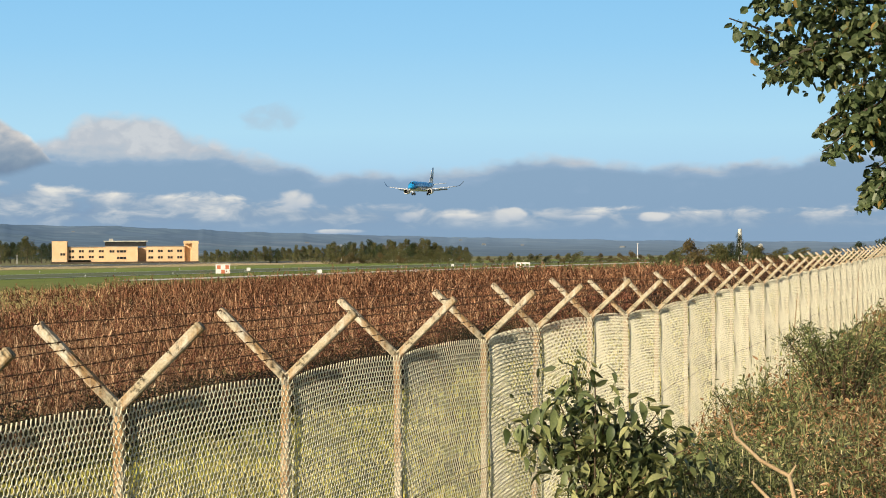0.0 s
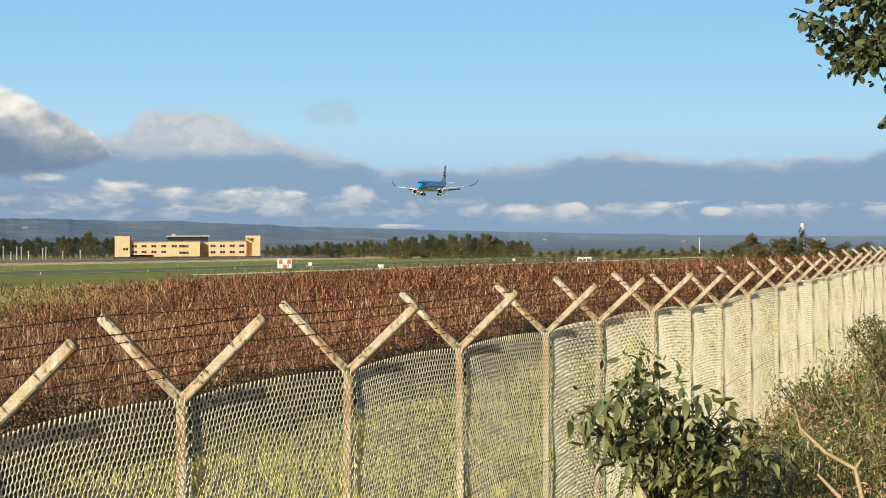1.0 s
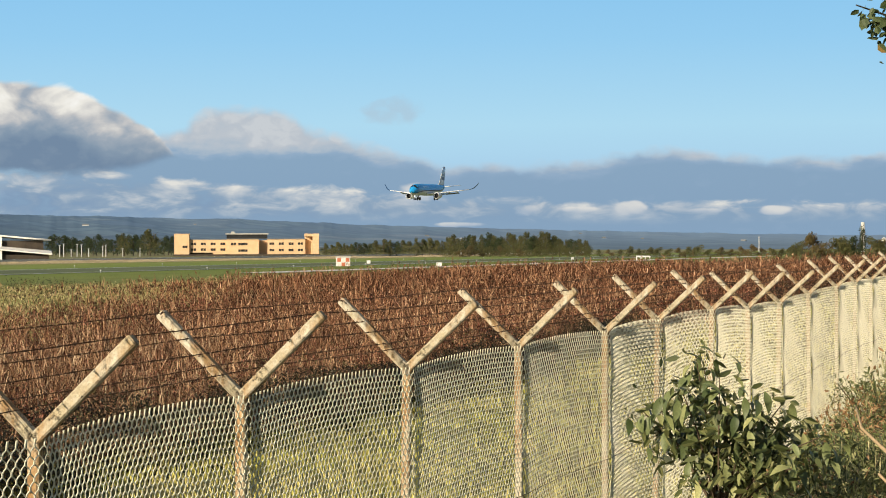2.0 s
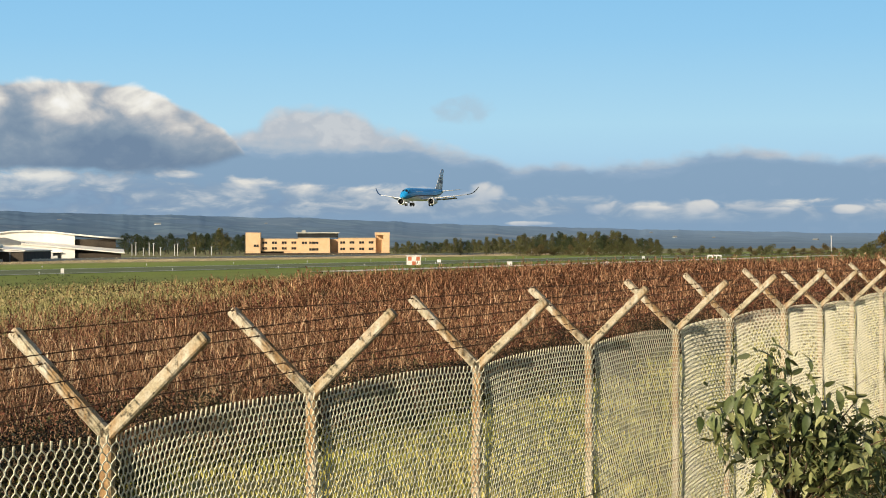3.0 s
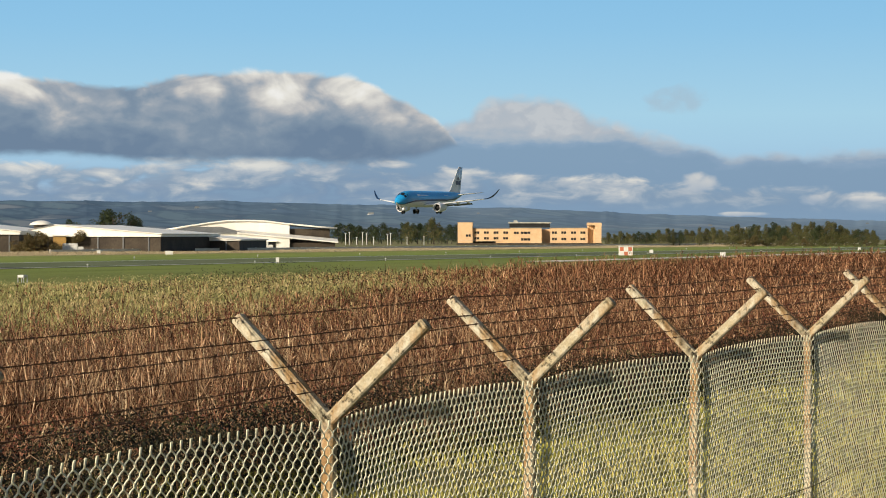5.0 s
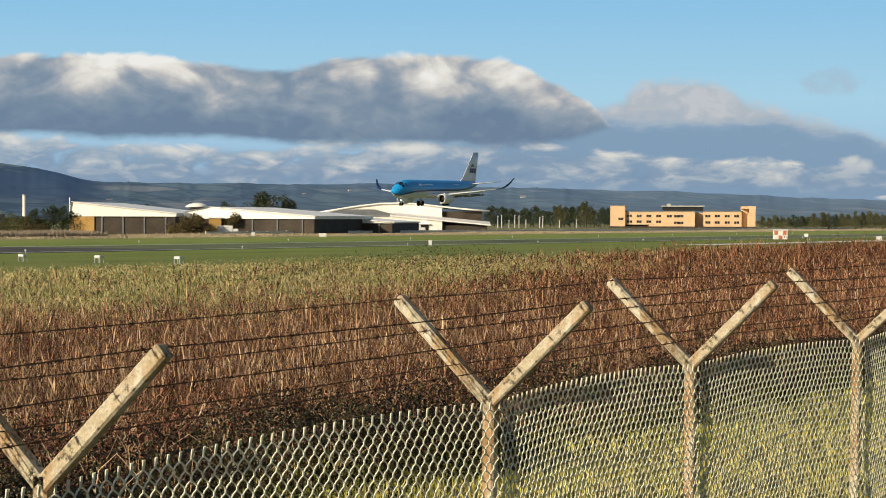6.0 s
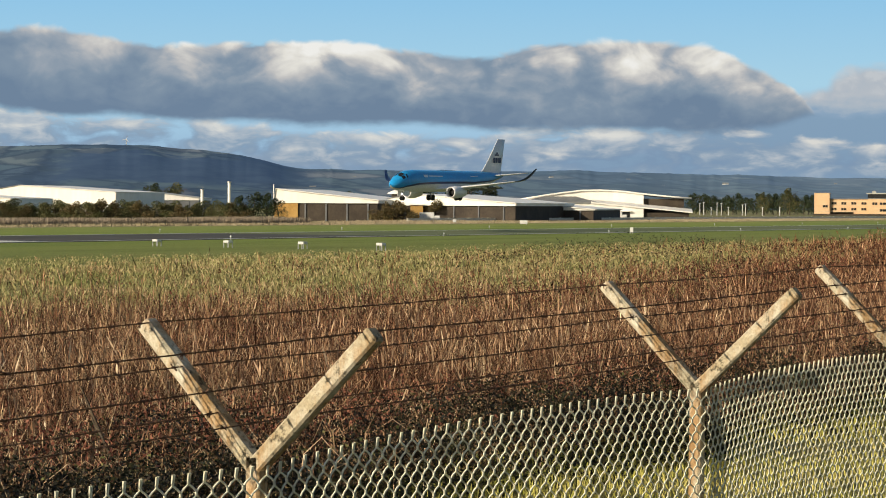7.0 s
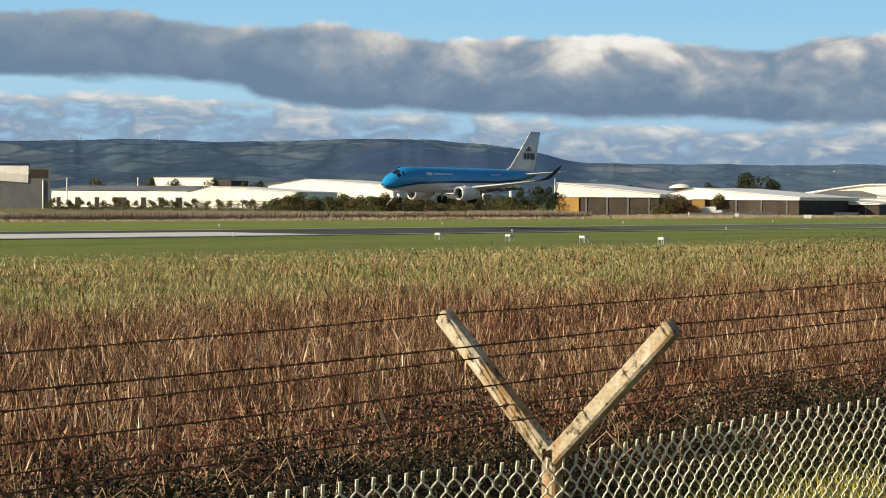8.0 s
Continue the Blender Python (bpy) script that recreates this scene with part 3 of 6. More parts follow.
def np_smooth(a, b, x):
    t = np.clip((x - a) / (b - a), 0, 1)
    return t * t * (3 - 2 * t)


def np_ground(u, v):
    r = 0.30 * np_smooth(20, 75, u) + 1.3 * np_smooth(60, 190, u)
    return r * (1 - np_smooth(30, 110, v)) + (1 - np_smooth(4, 30, v)) + 1.55 * (1 - np_smooth(-3.6, -0.9, v))


def scatter(n, v0, v1, near, far, az0=-14.0, az1=42.0):
    """Plan positions in the strip v0..v1, thinning with distance from the verge."""
    d = near * (far / near) ** RNG.random(n)
    a = np.radians(az0 + (az1 - az0) * RNG.random(n))
    x, y = d * np.sin(a) - A0.x, d * np.cos(a) - A0.y
    u, v = x * DU.x + y * DU.y, x * DV.x + y * DV.y
    keep = (v > v0) & (v < v1)
    return u[keep], v[keep], d[keep]


def to_world(u, v, z):
    return np.stack([A0.x + DU.x * u + DV.x * v, A0.y + DU.y * u + DV.y * v, z], 1)


def blades(u, v, z0, h, w, lean):
    """Tapering upright blades, one kite-shaped face each."""
    n = len(u)
    p = to_world(u, v, z0)
    a = RNG.random(n) * 2 * np.pi
    side = np.stack([np.cos(a), np.sin(a), np.zeros(n)], 1) * (w / 2)[:, None]
    b = RNG.random(n) * 2 * np.pi
    k = lean * RNG.random(n)
    tip = p + np.stack([np.cos(b) * k * h, np.sin(b) * k * h, h], 1)
    mid = p * 0.45 + tip * 0.55
    return np.stack([p, mid + side, tip, mid - side], 1).reshape(-1, 3)


def flecks(p, size, flat=0.5, wide=0.28):
    """Small leaf-like kites turned every way."""
    n = len(p)
    a = RNG.normal(size=(n, 3))
    a[:, 2] *= flat
    a /= np.linalg.norm(a, axis=1)[:, None]
    b = np.cross(a, RNG.normal(size=(n, 3)))
    b /= np.linalg.norm(b, axis=1)[:, None]
    s = size[:, None]
    return np.stack([p - a * s * 0.5, p + b * s * wide + a * s * 0.05, p + a * s * 0.5, p - b * s * wide + a * s * 0.05], 1).reshape(-1, 3)


def growth_material(name, stops, patch_stops=None, scale=0.12, rough=0.85, spec=0.15, through=0.18, along=None):
    n = Nodes(name, rough, spec=spec)
    geo = n.node("ShaderNodeNewGeometry")
    col = n.ramp(geo.outputs["Random Per Island"], stops)
    patch = n.ramp(n.noise(scale, 5, 0.7), patch_stops or [(0.3, (0.7, 0.62, 0.58)), (0.7, (1.0, 1.0, 1.0))])
    col = n.mix(1.0, col, patch, "MULTIPLY")
    if along:
        dot = n.node("ShaderNodeVectorMath")
        dot.operation = "DOT_PRODUCT"
        n.link(n.coords(), dot.inputs[0])
        dot.inputs[1].default_value = tuple(DU)
        reach = n.math("ADD", n.math("DIVIDE", n.math("SUBTRACT", dot.outputs["Value"], A0.dot(DU)), 160.0), n.math("MULTIPLY", n.math("SUBTRACT", n.noise(0.06, 4), 0.5), 0.5))
        col = n.mix(1.0, col, n.ramp(reach, along), "MULTIPLY")
        col = n.mix(1.0, col, n.ramp(n.noise(1.3, 4, 0.65, stretch=(1.0, 1.0, 0.6)), [(0.38, (0.17, 0.13, 0.11)), (0.49, (0.78, 0.70, 0.66)), (0.60, (1.0, 1.0, 1.0))]), "MULTIPLY")
    n.colour(col)
    tr = n.node("ShaderNodeBsdfTranslucent")
    n.link(n.bsdf.inputs["Base Color"].links[0].from_socket, tr.inputs["Color"])
    mx = n.node("ShaderNodeMixShader")
    mx.inputs[0].default_value = through
    n.link(n.bsdf.outputs[0], mx.inputs[1])
    n.link(tr.outputs[0], mx.inputs[2])
    n.link(mx.outputs[0], n.tree.nodes["Material Output"].inputs["Surface"])
    return n.mat


def stuff(name, verts, mat, label, category):
    return tagged(new(name, tri_mesh(name, verts, 4, mat)), label, category, kind="stuff")


# the weeds turn from tan to dark russet further along the fence
WEED_TONES = [(0.12, (1.0, 0.99, 0.94)), (0.5, (0.92, 0.79, 0.71)), (0.9, (0.82, 0.66, 0.58))]
DRY = growth_material("dead_stalks", [(0.0, (0.025, 0.017, 0.012)), (0.35, (0.12, 0.07, 0.046)), (0.6, (0.34, 0.23, 0.15)), (0.82, (0.66, 0.53, 0.37)), (1.0, (0.88, 0.79, 0.62))], [(0.34, (0.46, 0.35, 0.30)), (0.47, (0.88, 0.72, 0.63)), (0.56, (0.92, 0.90, 0.80)), (0.66, (1.0, 1.0, 0.92))], 0.45, through=0.1, along=WEED_TONES)
PLUME = growth_material("pale_seed_spikes", [(0.0, (0.14, 0.08, 0.055)), (0.3, (0.34, 0.23, 0.15)), (0.65, (0.62, 0.49, 0.34)), (1.0, (0.88, 0.80, 0.63))], [(0.36, (0.50, 0.36, 0.32)), (0.5, (0.90, 0.80, 0.72)), (0.62, (1.0, 1.0, 0.94))], 0.5, through=0.15, along=WEED_TONES)
RUSSET = growth_material("russet_dead_leaves", [(0.0, (0.015, 0.009, 0.007)), (0.35, (0.10, 0.045, 0.032)), (0.65, (0.28, 0.145, 0.10)), (0.88, (0.46, 0.31, 0.20)), (1.0, (0.16, 0.19, 0.07))], [(0.34, (0.4, 0.36, 0.32)), (0.66, (1.0, 1.0, 1.0))], 0.6, through=0.1, along=WEED_TONES)
STRAW = growth_material("pale_straw", [(0.0, (0.24, 0.22, 0.11)), (0.6, (0.42, 0.37, 0.20)), (1.0, (0.64, 0.56, 0.37))], [(0.34, (0.50, 0.62, 0.38)), (0.48, (0.80, 0.84, 0.64)), (0.62, (1, 0.88, 0.80))], 0.16)
FAR_STRAW = growth_material("far_faded_grass", [(0.0, (0.36, 0.29, 0.19)), (1.0, (0.50, 0.41, 0.29))], [(0.38, (0.75, 0.78, 0.7)), (0.62, (1, 1, 1))], 0.02)
DOCK = growth_material("dock_red_brown", [(0.0, (0.05, 0.017, 0.012)), (0.5, (0.19, 0.07, 0.045)), (1.0, (0.42, 0.20, 0.13))], None, 0.8)
UNDERGREEN = growth_material("low_green_leaves", [(0.0, (0.025, 0.03, 0.012)), (0.5, (0.10, 0.12, 0.04)), (0.85, (0.22, 0.23, 0.09)), (1.0, (0.38, 0.34, 0.17))], None, 1.2)
REED = growth_material("dead_reeds", [(0.0, (0.27, 0.225, 0.165)), (1.0, (0.40, 0.34, 0.255))], [(0.38, (0.70, 0.66, 0.62)), (0.62, (1, 1, 1))], 0.05)
# leaf tones and patches go near black: the thicket's shade is in the colour
BRAMBLE = growth_material("bramble_leaves_with_shade", [(0.0, (0.006, 0.007, 0.004)), (0.55, (0.02, 0.023, 0.01)), (0.78, (0.07, 0.075, 0.027)), (0.89, (0.13, 0.075, 0.04)), (0.96, (0.28, 0.22, 0.12)), (1.0, (0.55, 0.47, 0.32))], [(0.42, (0.12, 0.12, 0.12)), (0.62, (0.9, 0.9, 0.9))], 0.9, 0.6, 0.2)
TURF = growth_material("mown_grass_blades", [(0.0, (0.24, 0.22, 0.06)), (0.5, (0.50, 0.45, 0.12)), (1.0, (0.74, 0.62, 0.24))], [(0.38, (0.30, 0.30, 0.22)), (0.48, (0.78, 0.86, 0.6)), (0.58, (1, 1, 1))], 0.55)


def weed_limit(u):
    """How far the dead weeds reach into the field."""
    return 46 + 20 * np_smooth(70, 170, u)


def tufts(n, k, spread, *span):
    """Clumped plan positions: n clumps of k, each clump with a number of its own."""
    u, v, d = scatter(n, *span)
    own = RNG.random(len(u))
    u, v, d, own = (np.repeat(q, k) for q in (u, v, d, own))
    return u + RNG.normal(size=len(u)) * spread, v + RNG.normal(size=len(u)) * spread, d, own


def build_growth():
    # tall dead stalks in clumps
    u, v, d, own = tufts(60000, 6, 0.10, 9.5, 84, 19, 260)
    dark = np.exp(-((u - 18) / 7) ** 2)
    edge = 9.8 + 3.2 * dark + 8.0 * RNG.random(len(u)) ** 1.3 + 1.8 * vnoise(u, v * 0, 0.5)
    past = v - weed_limit(u) + 5 * vnoise(u, v, 0.12)
    gap = np_smooth(0.12, 0.5, vnoise(u * 0.8, v * 0.5 + 7, 1.9) + 0.35 * vnoise(u, v, 0.23)) * (1 - np_smooth(46, 60, v))
    keep = (v > edge) & (RNG.random(len(u)) > 0.85 * gap) & (RNG.random(len(u)) < (0.06 + 0.94 * (1 - np_smooth(-17, 8, past))) * (1 - np.minimum(1, 1.5 * np.exp(-((u - 112) / 13) ** 2 - ((v - 60) / 6) ** 2))))
    u, v, d, own, past = u[keep], v[keep], d[keep], own[keep], past[keep]
    tall = (0.62 + 0.62 * own) * (0.8 + 0.3 * RNG.random(len(u))) * (1 + 0.26 * vnoise(u, v, 0.3) + 0.44 * vnoise(u + 40, v, 1.4)) * (0.6 + 0.4 * np_smooth(10, 17, v)) * (1 - 0.25 * np_smooth(-10, 4, past))
    far = np.maximum(1.0, d / 50.0)
    stuff("dead_weed_stalks", blades(u, v, np_ground(u, v) - 0.02, tall * 1.2, (0.006 + 0.014 * RNG.random(len(u)) ** 1.5) * far, 0.85), DRY, "tall dead brown weed stalks covering the rough strip", "weeds")
    # upright seed plumes on the stalks
    pick = RNG.random(len(u)) < 0.2
    su, sv, sd, sh = (q[pick] for q in (u, v, d, tall))
    su, sv = su + RNG.normal(size=len(su)) * 0.05, sv + RNG.normal(size=len(su)) * 0.05
    long = (0.12 + 0.24 * RNG.random(len(su))) * (0.6 + 0.5 * sh)
    stuff("seed_spikes", blades(su, sv, np_ground(su, sv) + sh * 1.15 - long * 0.75, long, (0.014 + 0.022 * RNG.random(len(su)) ** 1.4) * np.maximum(1.0, sd / 60.0), 0.6), PLUME, "upright feathery tan seed spikes above the dead weeds", "weeds")
    pick = RNG.random(len(u)) < 0.45
    pu, pv, pd, ph = (np.repeat(q[pick], 4) for q in (u, v, d, tall))
    far = np.maximum(1.0, pd / 50.0)
    z = np_ground(pu, pv) + ph * (0.55 + 0.6 * RNG.random(len(pu)))
    p = to_world(pu + RNG.normal(size=len(pu)) * 0.04, pv + RNG.normal(size=len(pu)) * 0.04, z)
    stuff("dead_weed_plumes", flecks(p, (0.03 + 0.06 * RNG.random(len(pu)) ** 1.5) * far, 1.3, 0.13), DRY, "tan and brown seed plumes on the dead weeds", "weeds")
    # russet leaves lower down
    u, v, d = scatter(430000, 9.5, 78, 19, 220)
    edge = 9.0 + 3.0 * np.exp(-((u - 18) / 7) ** 2) + 4.0 * RNG.random(len(u)) + 1.4 * vnoise(u, v * 0, 0.5)
    past = v - weed_limit(u) + 5 * vnoise(u, v, 0.12)
    keep = (v > edge) & (RNG.random(len(u)) < 1 - 0.97 * np_smooth(-9, 3, past))
    u, v, d = u[keep], v[keep], d[keep]
    z = np_ground(u, v) + 0.8 * RNG.random(len(u)) ** 1.2 * (0.9 + 0.4 * vnoise(u, v, 0.45))
    far = np.maximum(1.0, d / 50.0)
    stuff("russet_undergrowth", flecks(to_world(u, v, z), (0.035 + 0.055 * RNG.random(len(u))) * far, 1.4, 0.2), RUSSET, "russet dead leaves and undergrowth between the stalks", "weeds")
    # brambles along the front, in patches, and one mound far out
    u, v, d = scatter(620000, 8.2, 74, 17, 190)
    mound = np.exp(-((u - 112) / 13) ** 2 - ((v - 60) / 6) ** 2)
    w = np.maximum(1 - np_smooth(9.5, 15 + 8 * (1 - np_smooth(8, 34, u)), v + 4.0 * vnoise(u, v, 0.55)), 0.8 * np_smooth(0.1, 0.45, vnoise(u * 0.8, v * 0.5 + 7, 1.9) + 0.35 * vnoise(u, v, 0.23)) * (1 - np_smooth(38, 48, v)))
    w = np.maximum(w, np.minimum(1, 1.4 * mound))
    keep = RNG.random(len(u)) < w * 0.9
    u, v, d, mound = u[keep], v[keep], d[keep], mound[keep]
    z = np_ground(u, v) + (0.75 + 0.35 * vnoise(u, v, 0.8) + 1.3 * mound) * RNG.random(len(u)) ** 0.5 * np_smooth(8.5, 9.4, v + 0.8 * vnoise(u, v * 0, 0.7))
    far = np.maximum(1.0, d / 65.0)
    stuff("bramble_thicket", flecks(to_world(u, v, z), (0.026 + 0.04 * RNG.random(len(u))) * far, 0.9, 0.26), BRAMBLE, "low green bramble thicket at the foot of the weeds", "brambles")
    # a dense front to the thicket
    n = 210000
    u, v = -12 + 74 * RNG.random(n), 8.4 + 2.6 * RNG.random(n)
    z = np_ground(u, v) + (0.86 + 0.34 * vnoise(u, v, 0.8) + 0.2 * vnoise(u, v, 2.3)) * RNG.random(n) ** 0.5 * np_smooth(8.5, 9.2, v + 0.8 * vnoise(u, v * 0, 0.7))
    stuff("thicket_front", flecks(to_world(u, v, z), 0.022 + 0.04 * RNG.random(n), 0.9, 0.25), BRAMBLE, "tangled bramble leaves facing the fence, shade put into their colour", "brambles")
    # arching dry canes over the brambles
    u, v, d = scatter(9000, 9.3, 20, 18, 70)
    canes = Shape()
    for uu, vv in zip(u[:1300], v[:1300]):
        a, reach, top = random.uniform(0, 6.28), random.uniform(0.2, 0.6), random.uniform(0.4, 0.95)
        p = uv(uu, vv, ground_z(uu, vv))
        side = Vector((math.cos(a), math.sin(a), 0))
        canes.tube([p, p + side * reach * 0.25 + Vector((0, 0, top * 0.8)), p + side * reach * 0.7 + Vector((0, 0, top)), p + side * reach * 1.2 + Vector((0, 0, top * 0.75))], [0.007, 0.006, 0.005, 0.003], 3, False)
    tagged(new("dry_bramble_canes", canes.mesh("dry_bramble_canes", PLUME)), "pale dry canes arching over the brambles", "brambles", kind="stuff")
    # bent pale stems lying across the weeds
    u, v, d = scatter(70000, 9.6, 34, 19, 110)
    stuff("bent_pale_stems", blades(u, v, np_ground(u, v) + 0.1, 0.2 + 0.5 * RNG.random(len(u)), (0.010 + 0.018 * RNG.random(len(u))) * np.maximum(1, d / 50), 1.6), DRY, "bent and broken pale stems among the weeds", "weeds")
    # paler grass beyond the weeds
    u, v, d, own = tufts(105000, 6, 0.16, 38, 125, 40, 360)
    past = v - weed_limit(u) + 5 * vnoise(u, v, 0.12)
    keep = RNG.random(len(u)) < np_smooth(-12, 0, past) * (1 - np_smooth(92, 122, v + 8 * vnoise(u, v, 0.08)))
    u, v, d, own = u[keep], v[keep], d[keep], own[keep]
    far = np.maximum(1.0, d / 70.0)
    stuff("rough_grass", blades(u, v, np_ground(u, v) - 0.02, (0.12 + 0.36 * own * RNG.random(len(u))) * (1 + 0.4 * vnoise(u, v, 0.7)) * (1 - 0.5 * np_smooth(80, 120, v)), (0.018 + 0.03 * RNG.random(len(u))) * far, 1.1), STRAW, "pale green and straw coloured rough grass", "grass")
    # mown strip inside the fence
    u, v, d = scatter(280000, 0.1, 12.0, 8, 150)
    far = np.maximum(1.0, d / 18.0)
    stuff("mown_grass", blades(u, v, np_ground(u, v) - 0.01, 0.06 + 0.12 * RNG.random(len(u)) * (1 + 0.8 * vnoise(u, v, 0.9)), (0.008 + 0.008 * RNG.random(len(u))) * far, 0.8), TURF, "short yellow-green grass along the fence", "grass")

    # tall dry grass along the far field edge
    n = 90000
    u, v = 60 + 1000 * RNG.random(n) ** 1.3, 262 + 40 * RNG.random(n)
    stuff("dry_field_edge", blades(u, v, np.zeros(n) - 0.05, 0.3 + 0.6 * RNG.random(n) * (0.5 + 0.5 * vnoise(u, v, 0.05)), 0.06 + 0.2 * RNG.random(n), 0.9), FAR_STRAW, "tall pale dry grass along the far field edge", "grass")

    # clumps of dark red dock among the weeds
    u, v, d, own = tufts(10000, 16, 0.05, 10.5, 46, 19, 120)
    keep = (v > 10.5) & (own > 0.35 - 0.5 * vnoise(u, v, 0.21))
    u, v, d, own = u[keep], v[keep], d[keep], own[keep]
    z = np_ground(u, v) + (0.25 + 0.75 * RNG.random(len(u))) * (0.75 + 0.4 * own)
    stuff("dock_seed_heads", flecks(to_world(u, v, z), (0.03 + 0.04 * RNG.random(len(u))) * np.maximum(1.0, d / 45.0), 1.6, 0.24), DOCK, "dark red-brown dock seed heads in clumps", "weeds")
    # green leaves low among the nearer weeds
    u, v, d, own = tufts(5200, 26, 0.09, 9.8, 26, 19, 75)
    keep = vnoise(u, v, 0.6) + 0.5 * vnoise(u, v, 1.7) > -0.05
    u, v, d, own = u[keep], v[keep], d[keep], own[keep]
    z = np_ground(u, v) + (0.1 + 0.65 * RNG.random(len(u))) * (0.5 + 0.6 * own)
    stuff("green_undergrowth", flecks(to_world(u, v, z), (0.025 + 0.04 * RNG.random(len(u))) * np.maximum(1.0, d / 45.0), 0.9, 0.3), UNDERGREEN, "green leaves low among the dead weeds", "weeds")
    # a strip of dead reeds before the western sheds
    n = 90000
    u, v = 120 + 251 * RNG.random(n), 280 + 14 * RNG.random(n)
    stuff("dead_reed_strip", blades(u, v, np.zeros(n) - 0.05, (1.0 + 0.7 * RNG.random(n)) * (1 + 0.12 * vnoise(u, v, 0.08)), 0.05 + 0.07 * RNG.random(n), 0.3), REED, "dense grey-beige dead reeds along the far grass", "reeds")


build_growth()

# ---------- aircraft ----------
AIR_BLUE = mottled("sky_blue_paint", (0.016, 0.31, 0.70), (0.02, 0.33, 0.73), 0.6, 0.28, spec=0.5)
AIR_NAVY = mottled("dark_blue_paint", (0.006, 0.025, 0.10), (0.008, 0.03, 0.12), 0.6, 0.3, spec=0.5)
AIR_WHITE = mottled("white_aircraft_paint", (0.80, 0.81, 0.82), (0.86, 0.86, 0.87), 0.8, 0.35, spec=0.5)
AIR_METAL = mottled("bare_metal_lip", (0.80, 0.80, 0.80), (0.86, 0.86, 0.86), 2.0, 0.4, 0.3)
AIR_GREY = mottled("grey_flap_panels", (0.16, 0.17, 0.19), (0.22, 0.23, 0.25), 1.0, 0.5)
DARK_GLASS = mottled("dark_cockpit_glass", (0.01, 0.012, 0.015), (0.02, 0.022, 0.025), 1.0, 0.1, spec=0.6)
RUBBER = mottled("black_tyre_rubber", (0.012, 0.012, 0.012), (0.025, 0.025, 0.025), 4.0, 0.9)
HOLLOW = mottled("dark_engine_inlet", (0.015, 0.015, 0.017), (0.03, 0.03, 0.03), 3.0, 0.7)
# stations along the hull: y, half width, half height, centre height
HULL = [(14.55, 0.10, 0.08, 2.35), (14.3, 0.45, 0.38, 2.38), (13.8, 0.80, 0.72, 2.48), (13.0, 1.12, 1.10, 2.66), (12.0, 1.35, 1.42, 2.85), (10.8, 1.47, 1.60, 2.97), (9.0, 1.505, 1.675, 3.02), (4, 1.505, 1.675, 3.02), (-2, 1.505, 1.675, 3.02), (-6.5, 1.49, 1.64, 3.06), (-9.5, 1.30, 1.38, 3.30), (-12.5, 0.95, 1.02, 3.62), (-15, 0.55, 0.62, 3.92), (-16.6, 0.25, 0.32, 4.1), (-17.0, 0.12, 0.15, 4.15)]


def hull_at(y):
    ys = [-h[0] for h in HULL]
    return [float(np.interp(-y, ys, [h[k] for h in HULL])) for k in (1, 2, 3)]


def hull_ring(y, grow, a0, a1, k, inner=0.06):
    w, h, c = hull_at(y)
    outer = []
    for i in range(k + 1):
        a = a0 + (a1 - a0) * i / k
        outer.append(((w + grow) * math.sin(a), y, c + (h + grow) * math.cos(a)))
    return outer


def split_angle(y):
    """Angle from the crown at which blue gives way to white."""
    return float(np.interp(-y, [-14.55, -13.6, -12, -9, -4, 3, 9, 13, 17], [2.75, 2.4, 2.02, 1.78, 1.66, 1.60, 1.66, 1.9, 2.1]))


def hull_panel(lo, hi, grow=0.0, k=14):
    """Skin between two angle functions, both sides of the hull, as open strips."""
    s = Shape()
    ys = steps((14.55, 12.0, 12), (12.0, 9.0, 8), (9.0, -6.5, 20), (-6.5, -17.0, 18))
    rows = []
    for y in ys:
        a, b = lo(y), hi(y)
        rows.append(hull_ring(y, grow, a, b, k))
    for r in rows:
        s.v += r
    n = k + 1
    for i in range(len(rows) - 1):
        for j in range(k):
            s.f.append((i * n + j, i * n + j + 1, (i + 1) * n + j + 1, (i + 1) * n + j))
    return s


def aerofoil(le, chord, z, thick, x):
    pts = []
    for t, w in ((0, 0), (0.05, 0.5), (0.3, 1.0), (0.65, 0.7), (1.0, 0.05), (1.0, -0.05), (0.65, -0.35), (0.3, -0.6), (0.05, -0.35)):
        pts.append((x, le - chord * t, z + thick * 0.5 * w))
    return pts


def wing_shape(side):
    s = Shape()
    st = [(0.9, 4.0, 6.2, 1.75, 0.75), (1.6, 3.7, 5.8, 1.8, 0.72), (4.6, 1.95, 4.1, 2.1, 0.50), (8.5, 0.0, 2.8, 2.55, 0.32), (11.9, -1.75, 1.75, 3.0, 0.2)]
    return s.loft([aerofoil(le, c, z, t, side * x) for x, le, c, z, t in st])


def winglet_shape(side):
    st = [(11.9, -1.75, 1.75, 3.0, 0.2), (12.6, -2.15, 1.5, 3.16, 0.17), (13.2, -2.6, 1.2, 3.5, 0.14), (13.75, -3.2, 0.9, 4.1, 0.10), (14.3, -3.95, 0.5, 4.95, 0.06)]
    return Shape().loft([aerofoil(le, c, z, t, side * x) for x, le, c, z, t in st])


